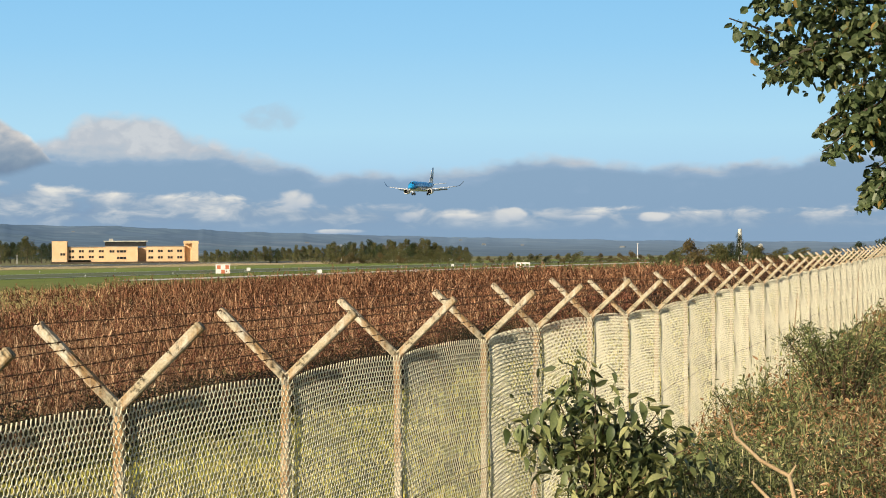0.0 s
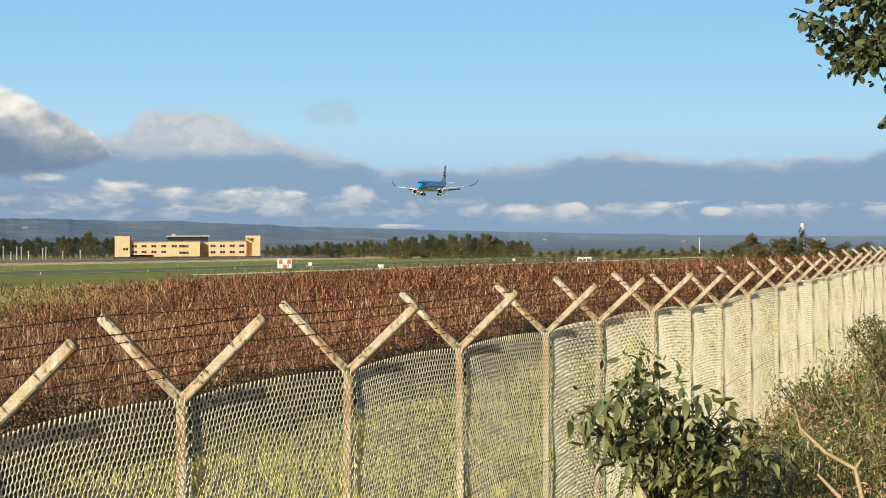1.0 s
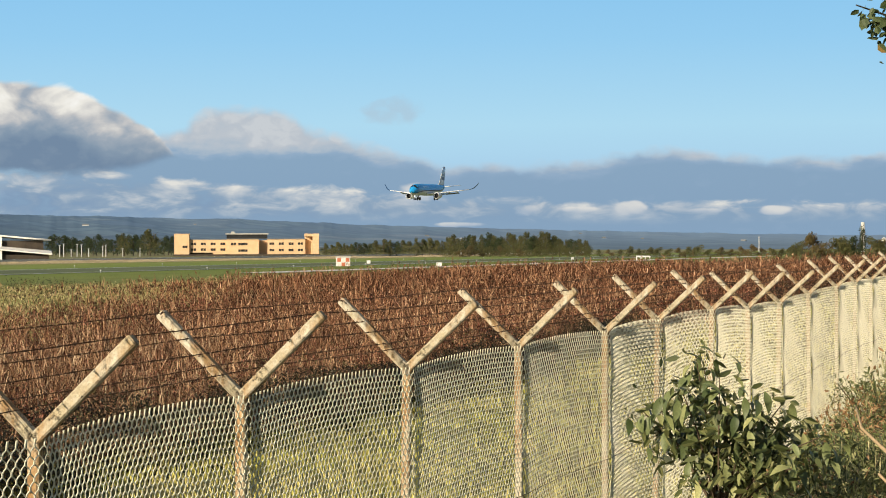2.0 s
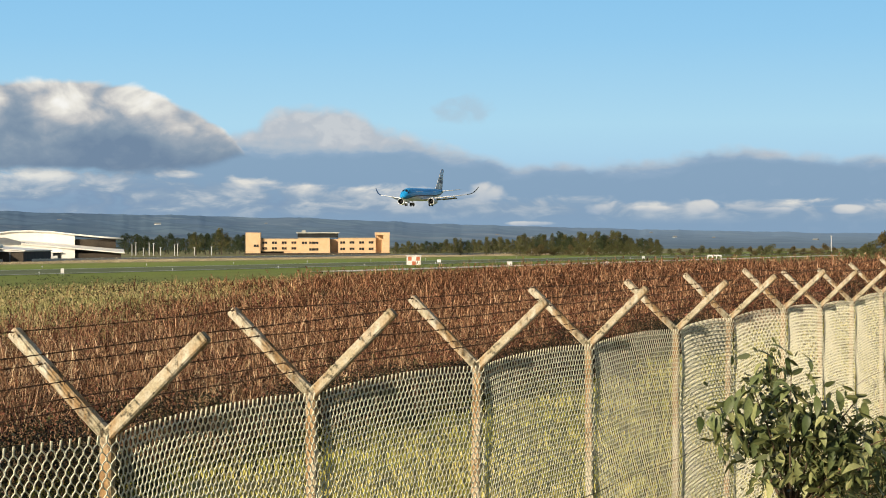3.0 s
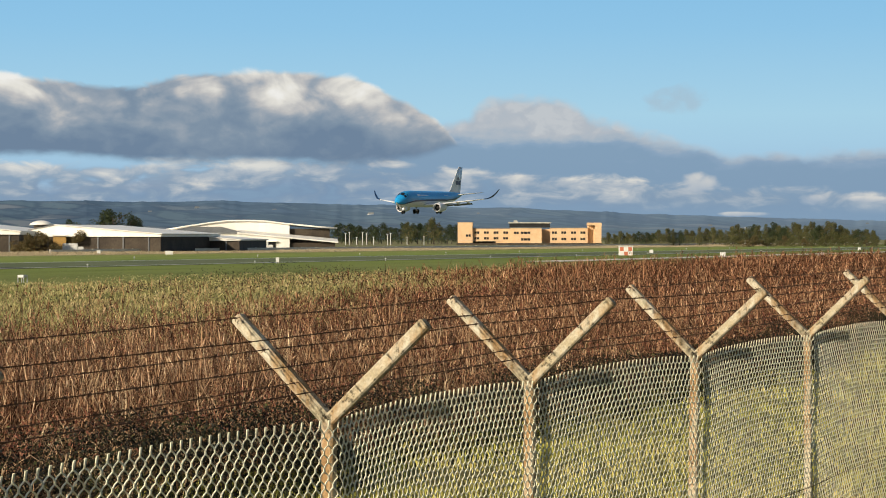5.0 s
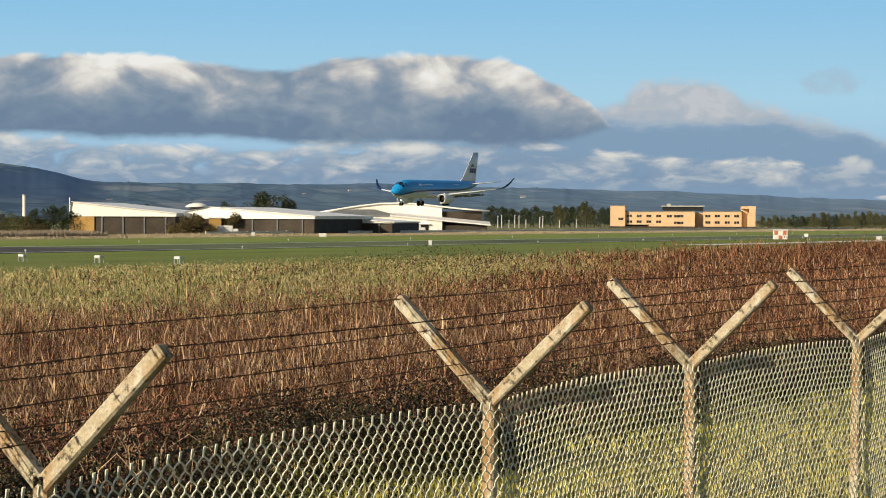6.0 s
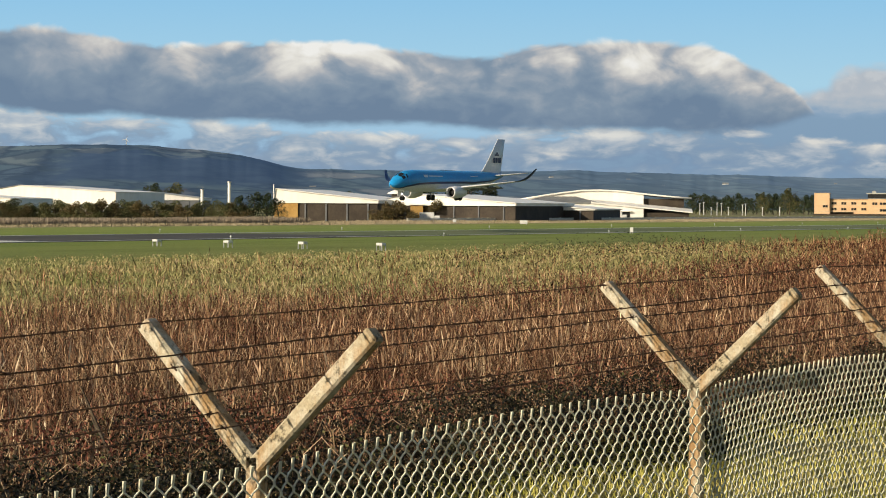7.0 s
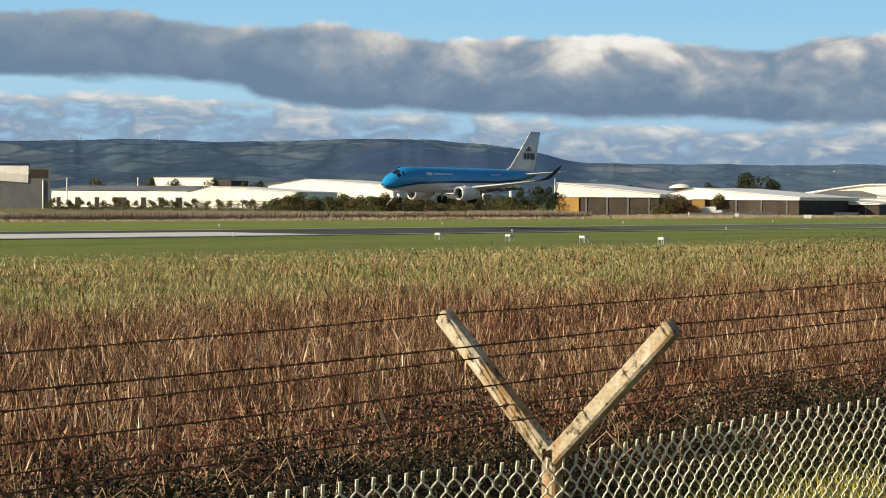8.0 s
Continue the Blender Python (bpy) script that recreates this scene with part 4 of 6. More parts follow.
def wheel_mesh(r, w, inner):
    s = Shape()
    prof = [(-w, r * 0.62), (-w, r * 0.9), (-w * 0.6, r), (w * 0.6, r), (w, r * 0.9), (w, r * 0.62)] if not inner else [(-w * 0.8, 0.02), (-w * 0.8, r * 0.6), (w * 0.8, r * 0.6), (w * 0.8, 0.02)]
    rings = [[(x, rr * math.cos(2 * math.pi * j / 18), rr * math.sin(2 * math.pi * j / 18)) for j in range(18)] for x, rr in prof]
    return s.loft(rings, True)


def turned(profile, axis_x, axis_z, k=24):
    """A body of revolution about a line along y."""
    return [[(axis_x + r * math.sin(2 * math.pi * j / k), y, axis_z + r * math.cos(2 * math.pi * j / k)) for j in range(k)] for y, r in profile]


def build_aircraft():
    jet = thing("passenger_jet", "twin-engined jet airliner, sky blue above, white below, wheels down", "aircraft")
    hull = part("fuselage", hull_panel(lambda y: -split_angle(y), split_angle, 0, 30), AIR_BLUE, jet, "sky blue upper fuselage", True)
    part("belly", hull_panel(lambda y: split_angle(y), lambda y: 2 * math.pi - split_angle(y), 0, 16), AIR_WHITE, jet, "white lower fuselage", True)
    for side in (1, -1):
        part("cheat_line", hull_panel(lambda y: side * (split_angle(y) - 0.03), lambda y: side * (split_angle(y) + 0.16), 0.012, 2), AIR_NAVY, hull, "dark blue wave stripe", True)
        # cockpit panes
        for a0, a1, y0, y1 in ((0.06, 0.62, 12.9, 12.35), (0.68, 1.12, 12.75, 12.0)):
            s = Shape()
            for y in (y0, (y0 + y1) / 2, y1):
                s.v += hull_ring(y - 0.35 * (1 if y == y1 else 0), 0.02, side * a0, side * a1, 4)
            for i in range(2):
                for j in range(4):
                    s.f.append((i * 5 + j, i * 5 + j + 1, i * 5 + j + 6, i * 5 + j + 5))
            part("cockpit_window", s, DARK_GLASS, hull, "dark cockpit pane", True)
        # white name bars, unreadable
        for y0, y1, a0, a1 in ((7.6, 6.5, 0.98, 1.22), (6.3, 2.4, 1.05, 1.15), (-5.4, -7.6, 1.02, 1.10)):
            s = Shape()
            for y in (y0, (y0 + y1) / 2, y1):
                s.v += hull_ring(y, 0.015, side * a0, side * a1, 2)
            for i in range(2):
                for j in range(2):
                    s.f.append((i * 3 + j, i * 3 + j + 1, i * 3 + j + 4, i * 3 + j + 3))
            part("lettering_bar", s, AIR_WHITE, hull, "white bar in place of lettering")
        w = part("wing", wing_shape(side), AIR_WHITE, jet, "swept white wing", True)
        part("winglet", winglet_shape(side), AIR_NAVY, w, "upswept dark blue wing tip", True)
        flap = Shape()
        for x0, x1, y0, y1, z0, z1 in ((1.7, 4.5, -2.0, -2.05, 1.75, 2.0), (4.7, 8.6, -2.1, -2.75, 2.0, 2.45)):
            flap.loft([aerofoil(y0, 1.25, z0, 0.2, side * x0), aerofoil(y1, 1.0, z1, 0.16, side * x1)])
        flap.v = [(x, y, z - 0.42 * max(0.0, (-1.9 - y)) ** 1.0 * 0.7) for x, y, z in flap.v]
        part("flap", flap, AIR_GREY, w, "lowered grey flap", True)
        for x in (3.2, 6.2, 8.4):
            le = -1.0 - 0.15 * x * 0.5
            f = Shape().tube([(side * x, le + 0.9, 1.75 + 0.08 * x), (side * x, le - 0.8, 1.52 + 0.08 * x), (side * x, le - 2.4, 1.35 + 0.08 * x)], [0.06, 0.17, 0.04], 8)
            part("flap_fairing", f, AIR_WHITE, w, "", True)
        # engine
        ex, ez = side * 4.15, 1.28
        nac = part("engine", Shape().loft(turned([(4.35, 0.70), (4.45, 0.78), (4.3, 0.86), (3.3, 0.93), (2.2, 0.88), (1.0, 0.66), (0.7, 0.60)], ex, ez), False), AIR_WHITE, jet, "white engine cowling", True)
        part("inlet_lip", Shape().loft(turned([(4.25, 0.69), (4.47, 0.73), (4.49, 0.79), (4.36, 0.865)], ex, ez), False), AIR_METAL, nac, "bare metal inlet lip", True)
        part("fan", Shape().loft(turned([(3.7, 0.70), (3.65, 0.3), (4.0, 0.02)], ex, ez)), HOLLOW, nac, "dark fan", True)
        part("exhaust", Shape().loft(turned([(1.0, 0.45), (0.2, 0.32), (-0.3, 0.05)], ex, ez)), HOLLOW, nac, "", True)
        part("pylon", Shape().loft([aerofoil(3.6, 3.0, 2.15, 0.2, ex - 0.12), aerofoil(3.6, 3.0, 2.15, 0.2, ex + 0.12)]).box((ex - 0.1, 0.6, 1.9), (ex + 0.1, 3.2, 2.3)), AIR_WHITE, nac)
        # main gear
        leg = part("main_gear", Shape().tube([(side * 2.6, 0, 1.9), (side * 2.6, 0, 0.5)], 0.11, 8).tube([(side * 2.6, 0, 1.2), (side * 1.6, 0.2, 1.85)], 0.07, 6).box((side * 2.6 - 0.5, -0.06, 0.42), (side * 2.6 + 0.5, 0.06, 0.56)), AIR_GREY, jet, "grey landing gear leg")
        for off in (-0.36, 0.36):
            wt = part("tyre", wheel_mesh(0.5, 0.18, False), RUBBER, leg, "black tyre", True)
            wt.matrix_basis = Matrix.Translation((side * 2.6 + off, 0, 0.5))
            wr = part("wheel_rim", wheel_mesh(0.5, 0.18, True), AIR_METAL, leg, "", True)
            wr.matrix_basis = Matrix.Translation((side * 2.6 + off, 0, 0.5))
        tail = [(0.4, -13.2, 3.2, 4.05, 0.3), (2.5, -14.5, 2.3, 4.25, 0.22), (5.0, -16.1, 1.35, 4.5, 0.12)]
        part("tailplane", Shape().loft([aerofoil(le, c, z, t, side * x) for x, le, c, z, t in tail]), AIR_WHITE, jet, "white tailplane", True)
        part("gear_door", Shape().box((side * 0.55 - 0.02, 10.4, 0.75), (side * 0.55 + 0.02, 11.9, 1.5)), AIR_WHITE, jet)
    fin_st = [(4.3, -9.6, 6.6, 0.32), (5.0, -11.0, 5.4, 0.3), (7.4, -13.2, 3.8, 0.24), (10.0, -15.4, 2.2, 0.14)]
    rings = []
    for z, le, c, t in fin_st:
        rings.append([(p[2] * 1.0, p[1], z) for p in aerofoil(le, c, 0.0, t, 0)])
    fin = part("fin", Shape().loft(rings), AIR_WHITE, jet, "grey-white tail fin", True)
    for side in (1, -1):
        s = Shape()
        for y0, y1, z0, z1 in ((-13.9, -14.4, 6.15, 7.0), (-14.6, -15.1, 6.15, 7.0), (-15.3, -16.2, 6.15, 7.0), (-14.4, -15.5, 7.3, 7.55), (-14.8, -15.2, 7.6, 7.85)):
            s.box((side * 0.17 - 0.01, y1, z0), (side * 0.17 + 0.01, y0, z1))
        part("emblem_bars", s, AIR_NAVY, fin, "dark blue plain shapes of the tail emblem")
    nose = part("nose_gear", Shape().tube([(0, 11.4, 1.5), (0, 11.45, 0.35)], 0.08, 8).box((-0.25, 11.38, 0.28), (0.25, 11.5, 0.4)), AIR_GREY, jet, "grey nose gear leg")
    for off in (-0.2, 0.2):
        wt = part("tyre", wheel_mesh(0.33, 0.1, False), RUBBER, nose, "black tyre", True)
        wt.matrix_basis = Matrix.Translation((off, 11.45, 0.33))
    lamp = Nodes("landing_lamp")
    lamp.bsdf.inputs["Emission Color"].default_value = (1, 0.95, 0.85, 1)
    lamp.bsdf.inputs["Emission Strength"].default_value = 4.0
    part("landing_light", Shape().loft(turned([(11.62, 0.02), (11.6, 0.11), (11.5, 0.11)], 0.0, 1.0, 12)), lamp.mat, nose, "lit landing light")
    return jet


JET = build_aircraft()

# ---------- far buildings ----------
EYE_Z = 4.2
BRICK_ORANGE = mottled("orange_brick", (0.70, 0.47, 0.27), (0.77, 0.54, 0.33), 0.35, 0.85, fine=3.0)
BRICK_PALE = mottled("pale_render_band", (0.60, 0.46, 0.30), (0.68, 0.54, 0.36), 0.4, 0.85)
OCHRE = mottled("ochre_cladding", (0.42, 0.25, 0.07), (0.50, 0.31, 0.10), 0.3, 0.8)
def clean_cladding(name, a, b):
    n = Nodes(name, 0.55, spec=0.3)
    base = n.ramp(n.noise(0.08, 4), [(0.35, a), (0.65, b)])
    streak = n.ramp(n.noise(0.6, 3, 0.5, stretch=(1.0, 1.0, 0.15)), [(0.3, 0.9), (0.7, 1.0)])
    n.colour(n.mix(1.0, base, streak, "MULTIPLY"))
    return n.mat


CREAM = clean_cladding("cream_metal_cladding", (0.82, 0.80, 0.73), (0.88, 0.86, 0.80))
ROOF_GREY = mottled("grey_sheet_roof", (0.17, 0.18, 0.18), (0.25, 0.26, 0.25), 0.15, 0.7, fine=1.5)
ROOF_PALE = mottled("pale_sheet_roof", (0.42, 0.42, 0.38), (0.52, 0.51, 0.46), 0.1, 0.6, fine=1.5)
WALL_DARK = mottled("dark_brown_cladding", (0.045, 0.036, 0.028), (0.075, 0.06, 0.045), 0.3, 0.8)
WALL_GREY = mottled("grey_cladding", (0.14, 0.15, 0.16), (0.19, 0.20, 0.21), 0.2, 0.7)
GLASS_DARK = mottled("dark_window_glass", (0.015, 0.017, 0.02), (0.03, 0.032, 0.036), 0.5, 0.15, spec=0.5)
STEEL = mottled("galvanised_steel", (0.45, 0.46, 0.47), (0.58, 0.58, 0.58), 3.0, 0.45, 0.6)


def facing(az, d, turn=0.0, z=0.0):
    """A site d metres off whose x runs to the right and y away from the verge."""
    return Matrix.Translation(polar(az, d, z)) @ pose(0, 0, 0, 0, 0, -az + turn)


def build_offices():
    d = 1040.0
    b = thing("office_building", "three-storey orange brick office block with flat roofs and end towers", "building", facing(18.74, d))
    part("tower", Shape().box((-34, 0, -0.5), (-27, 14, 10.3)).box((-34.15, -0.15, 10.3), (-26.85, 14.15, 10.6)), BRICK_ORANGE, b)
    part("tower", Shape().box((30.8, -0.5, -0.5), (33.8, 13, 10.3)).box((27.4, 4.0, -0.5), (30.8, 13, 10.3)).box((27.2, -0.6, 9.2), (33.9, 13.2, 10.5)), BRICK_ORANGE, b)
    part("wall", Shape().box((-27, 2, 2.0), (-9.2, 15, 7.7)).box((-16, 2.0, -0.5), (-9.2, 15, 2.0)), BRICK_ORANGE, b)
    part("undercroft", Shape().box((-27, 6, -0.5), (-16, 14, 2.0)), WALL_DARK, b, "dark open ground floor")
    part("band", Shape().box((-27.1, 1.8, 1.7), (-13, 2.0, 2.1)).box((-34.1, -0.12, 1.9), (-27, 0, 2.2)), BRICK_PALE, b, "pale string course")
    part("wall", Shape().box((-9.2, -3, -0.5), (5.6, 15, 7.9)), BRICK_ORANGE, b)
    part("recess", Shape().box((5.6, 4, -0.5), (9.6, 15, 7.4)), BRICK_ORANGE, b, "shaded recess")
    part("wall", Shape().box((9.6, 1, -0.5), (27.4, 15, 7.9)), BRICK_ORANGE, b)
    part("roof", Shape().box((-27.2, 1.6, 7.7), (-9.0, 15.2, 8.0)).box((-9.5, -3.3, 7.9), (5.9, 15.2, 8.2)).box((9.3, 0.7, 7.9), (27.6, 15.2, 8.2)), ROOF_GREY, b, "flat grey roof edge")
    ph = part("penthouse", Shape().box((-9.6, 4, 8.2), (9.6, 13, 10.2)), GLASS_DARK, b, "glazed rooftop storey")
    part("penthouse_roof", Shape().box((-10.2, 3, 10.2), (10.2, 14, 10.7)).box((-7.6, 5, 10.7), (-5.8, 7, 11.6)), ROOF_PALE, ph)
    part("plinth", Shape().box((-34.4, -3.4, -0.5), (34.2, -3.1, 0.9)), WALL_DARK, b, "low dark planting strip")
    pane = Shape().box((-1.15, -0.02, -0.55), (-0.08, 0.1, 0.55)).box((0.08, -0.02, -0.55), (1.15, 0.1, 0.55)).mesh("window", GLASS_DARK)
    sill = Shape().box((-1.3, -0.12, -0.7), (1.3, 0.05, -0.58)).mesh("sill", BRICK_PALE)
    spots = [(x, 1.97, z) for x in (-25, -20.5, -15.9, -11.3) for z in (5.8, 3.1)]
    spots += [(x, -3.03, z) for x, z in ((-6.3, 5.7), (-2.9, 5.7), (-0.9, 5.7), (-2.9, 2.6), (-0.9, 2.6))]
    spots += [(x, 0.97, z) for x in (11.7, 16.1, 20.7, 25.1) for z in (5.8, 2.8)]
    spots += [(-29.0, -0.03, 4.4)]
    for p in spots:
        w = part("window", pane, None, b, "dark paired window")
        w.matrix_basis = Matrix.Translation(p)
        part("sill", sill, None, w)


build_offices()


def shed(name, label, az, d, turn, width, length, eave, apex, front_mat, roof_mat, wall_mat, left_roof_mat=None, apex_at=0.5, fascia=None, bays=4, ochre=0.0):
    """A low-pitched gabled shed; the gable lies in the plane y = 0, its left corner at the site."""
    b = thing(name, label, "warehouse", facing(az, d, turn))
    xa = width * apex_at
    f = fascia if fascia is not None else eave - 0.9
    part("wall", Shape().box((0.3, 0.6, -0.5), (width - 0.3, length, f)), wall_mat, b, "dark lower wall")
    g = Shape()
    g.add([(0, 0, f), (width, 0, f), (width, 0, eave), (xa, 0, apex), (0, 0, eave), (0, 0.5, f), (width, 0.5, f), (width, 0.5, eave), (xa, 0.5, apex), (0, 0.5, eave)],
          [(0, 1, 2, 3, 4), (9, 8, 7, 6, 5), (0, 5, 6, 1), (1, 6, 7, 2), (0, 4, 9, 5)])
    part("gable", g, front_mat, b, "cream gable cladding")
    part("side_wall", Shape().box((-0.1, 0.5, f), (0.25, length, eave)), front_mat, b)
    part("side_wall", Shape().box((width - 0.25, 0.5, f), (width + 0.1, length, eave)), front_mat, b)
    for x0, z0, x1, z1, m in ((0, eave, xa, apex, left_roof_mat or roof_mat), (xa, apex, width, eave, roof_mat)):
        s = Shape()
        e = 0.35
        dx, dz = (x1 - x0), (z1 - z0)
        k = e / abs(dx)
        a = (x0 - dx * k, z0 - dz * k) if z0 < z1 else (x0, z0)
        c = (x1 + dx * k, z1 + dz * k) if z1 < z0 else (x1, z1)
        vs = []
        for y in (-0.4, length + 0.3):
            vs += [(a[0], y, a[1] + 0.02), (c[0], y, c[1] + 0.02), (c[0], y, c[1] + 0.22), (a[0], y, a[1] + 0.22)]
        s.add(vs, [(0, 1, 2, 3), (7, 6, 5, 4), (0, 4, 5, 1), (1, 5, 6, 2), (2, 6, 7, 3), (3, 7, 4, 0)])
        part("roof", s, m, b, "low-pitched sheet roof")
    for i in range(bays):
        x = width * (i + 0.5) / bays
        part("pier", Shape().box((x - 0.18, 0.35, -0.5), (x + 0.18, 0.6, f)), WALL_GREY, b)
    if ochre:
        part("wall_panel", Shape().box((0.0, 0.2, -0.5), (ochre, 0.6, f)), OCHRE, b, "ochre wall panel")
    return b


M = math.tan(radians(1.0))
# the row across the runway
shed("warehouse", "low cream-roofed warehouse with dark walls and an ochre corner", 2.9, 560, -14, 27.0, 60, 5.2, 8.0, CREAM, CREAM, WALL_DARK, None, 0.02, 4.5, 5, 6.2)
shed("warehouse", "low warehouse with grey roof slope and cream gable", 5.35, 575, -24, 41.0, 46, 4.6, 6.9, CREAM, CREAM, WALL_DARK, ROOF_GREY, 0.30, 4.0, 6, 0)
shed("warehouse", "cream-roofed warehouse with dark walls", 8.3, 600, -12, 31.0, 50, 3.1, 5.2, CREAM, CREAM, WALL_DARK, ROOF_PALE, 0.12, 2.9, 4, 8.5)
for az, w, x0 in ((6.45, 3.2, 0.0), (5.75, 2.6, 0.0)):
    hut = thing("wall_panel_block", "ochre cladding block between warehouse doors", "building", facing(az, 566))
    part("wall", Shape().box((0, 0, -0.3), (w, 3, 4.1)), OCHRE, hut)
    part("roof", Shape().box((-0.3, -0.4, 4.1), (w + 0.3, 3.2, 4.45)), CREAM, hut)


def build_arched_hangar():
    """Broad shallow-arched hangar with lower lean-to wings."""
    d = 690.0
    b = thing("arched_hangar", "large white hangar with shallow arched roof and lower wings", "hangar", facing(11.5, d))
    k = d * M
    prof = [(9.2, 0.16), (9.8, 0.26), (10.4, 0.35), (10.9, 0.41), (11.4, 0.42), (11.9, 0.40), (12.5, 0.33), (13.1, 0.27), (13.74, 0.22)]
    top = [((a - 11.5) * k, EYE_Z + e * k) for a, e in prof]
    n = len(top)
    s = Shape()
    for y in (0.0, 60.0):
        s.v += [(x, y, z) for x, z in top] + [(x, y, z - 0.5) for x, z in top]
    for i in range(n - 1):
        s.f += [(i, i + 1, 2 * n + i + 1, 2 * n + i), (n + i, 3 * n + i, 3 * n + i + 1, n + i + 1), (i, n + i, n + i + 1, i + 1), (2 * n + i, 2 * n + i + 1, 3 * n + i + 1, 3 * n + i)]
    s.f += [(0, 2 * n, 3 * n, n), (n - 1, 2 * n - 1, 4 * n - 1, 3 * n - 1)]
    part("roof", s, CREAM, b, "shallow arched cream roof", True)
    g = Shape()
    cut = 12.49
    pts = [p for p, (a, e) in zip(top, prof) if a <= cut + 0.05]
    base = [(x, 0.6, -0.5) for x, z in pts]
    m = len(pts)
    g.v += base + [(x, 0.6, z - 0.45) for x, z in pts]
    g.f += [(i, i + 1, m + i + 1, m + i) for i in range(m - 1)]
    part("front_wall", g, CREAM, b, "cream cladding front")
    x0, x1 = (12.49 - 11.5) * k, (13.55 - 11.5) * k
    part("end_wall", Shape().box((x0, 2.0, -0.5), (x1, 50, EYE_Z + 0.19 * k)), WALL_DARK, b, "dark recessed end wall")
    # grey front roof and lean-tos
    w = Shape().add([((9.25 - 11.5) * k, -8, EYE_Z + 0.09 * k), ((11.35 - 11.5) * k, -8, EYE_Z + 0.08 * k), ((10.75 - 11.5) * k, -0.2, EYE_Z + 0.235 * k), ((9.95 - 11.5) * k, -0.2, EYE_Z + 0.235 * k),
                     ((9.25 - 11.5) * k, -8, EYE_Z + 0.06 * k), ((11.35 - 11.5) * k, -8, EYE_Z + 0.05 * k), ((10.75 - 11.5) * k, 0.2, EYE_Z + 0.1 * k), ((9.95 - 11.5) * k, 0.2, EYE_Z + 0.1 * k)],
                    [(0, 1, 2, 3), (4, 7, 6, 5), (0, 4, 5, 1), (1, 5, 6, 2), (3, 2, 6, 7), (0, 3, 7, 4)])
    part("front_roof", w, ROOF_GREY, b, "grey lower roof slope")
    part("front_block", Shape().box(((9.3 - 11.5) * k, -7.6, -0.5), ((11.3 - 11.5) * k, -0.2, EYE_Z + 0.05 * k)), CREAM, b, "white lower front")
    e = Shape()
    za, zb = EYE_Z + 0.09 * k, EYE_Z - 0.15 * k
    xa, xb = (11.15 - 11.5) * k, (13.74 - 11.5) * k
    e.add([(xa, -9, za), (xb, -9, zb), (xb, 0.3, zb + 0.9), (xa, 0.3, za + 0.9), (xa, -9, za - 0.4), (xb, -9, zb - 0.35), (xb, 0.3, zb), (xa, 0.3, za)],
          [(0, 1, 2, 3), (7, 6, 5, 4), (0, 4, 5, 1), (1, 5, 6, 2), (2, 6, 7, 3), (3, 7, 4, 0)])
    part("wing_roof", e, CREAM, b, "sloping cream wing roof")
    xm = (12.49 - 11.5) * k
    part("wing_wall", Shape().add([(xa, -8.5, -0.5), (xm, -8.5, -0.5), (xm, -8.5, EYE_Z - 0.05 * k), (xa, -8.5, za - 0.4)], [(0, 1, 2, 3)]).box((xa, -8.4, -0.5), (xm, 0.2, 1.9)), CREAM, b, "white wing wall")
    part("wing_side", Shape().box((xm, -7.5, -0.5), (xb - 1, 0.2, zb - 0.3)), WALL_DARK, b, "dark wing wall")
    for az, h, wd in ((11.27, 2.6, 2.6), (11.62, 2.4, 1.6), (12.0, 2.4, 3.4)):
        x = (az - 11.5) * k
        door = part("door", Shape().box((x - wd / 2, -8.66, -0.4), (x + wd / 2, -8.52, h)), GLASS_DARK, b, "dark doorway")
        part("canopy", Shape().box((x - wd / 2 - 0.3, -9.6, h), (x + wd / 2 + 0.3, -8.5, h + 0.2)), CREAM, door)
    for az in (10.95, 11.1, 11.55):
        x = (az - 11.5) * k
        part("roof_vent", Shape().box((x - 1.0, 3.0, EYE_Z + 0.24 * k), (x + 1.0, 3.6, EYE_Z + 0.275 * k)), ROOF_PALE, b)


build_arched_hangar()


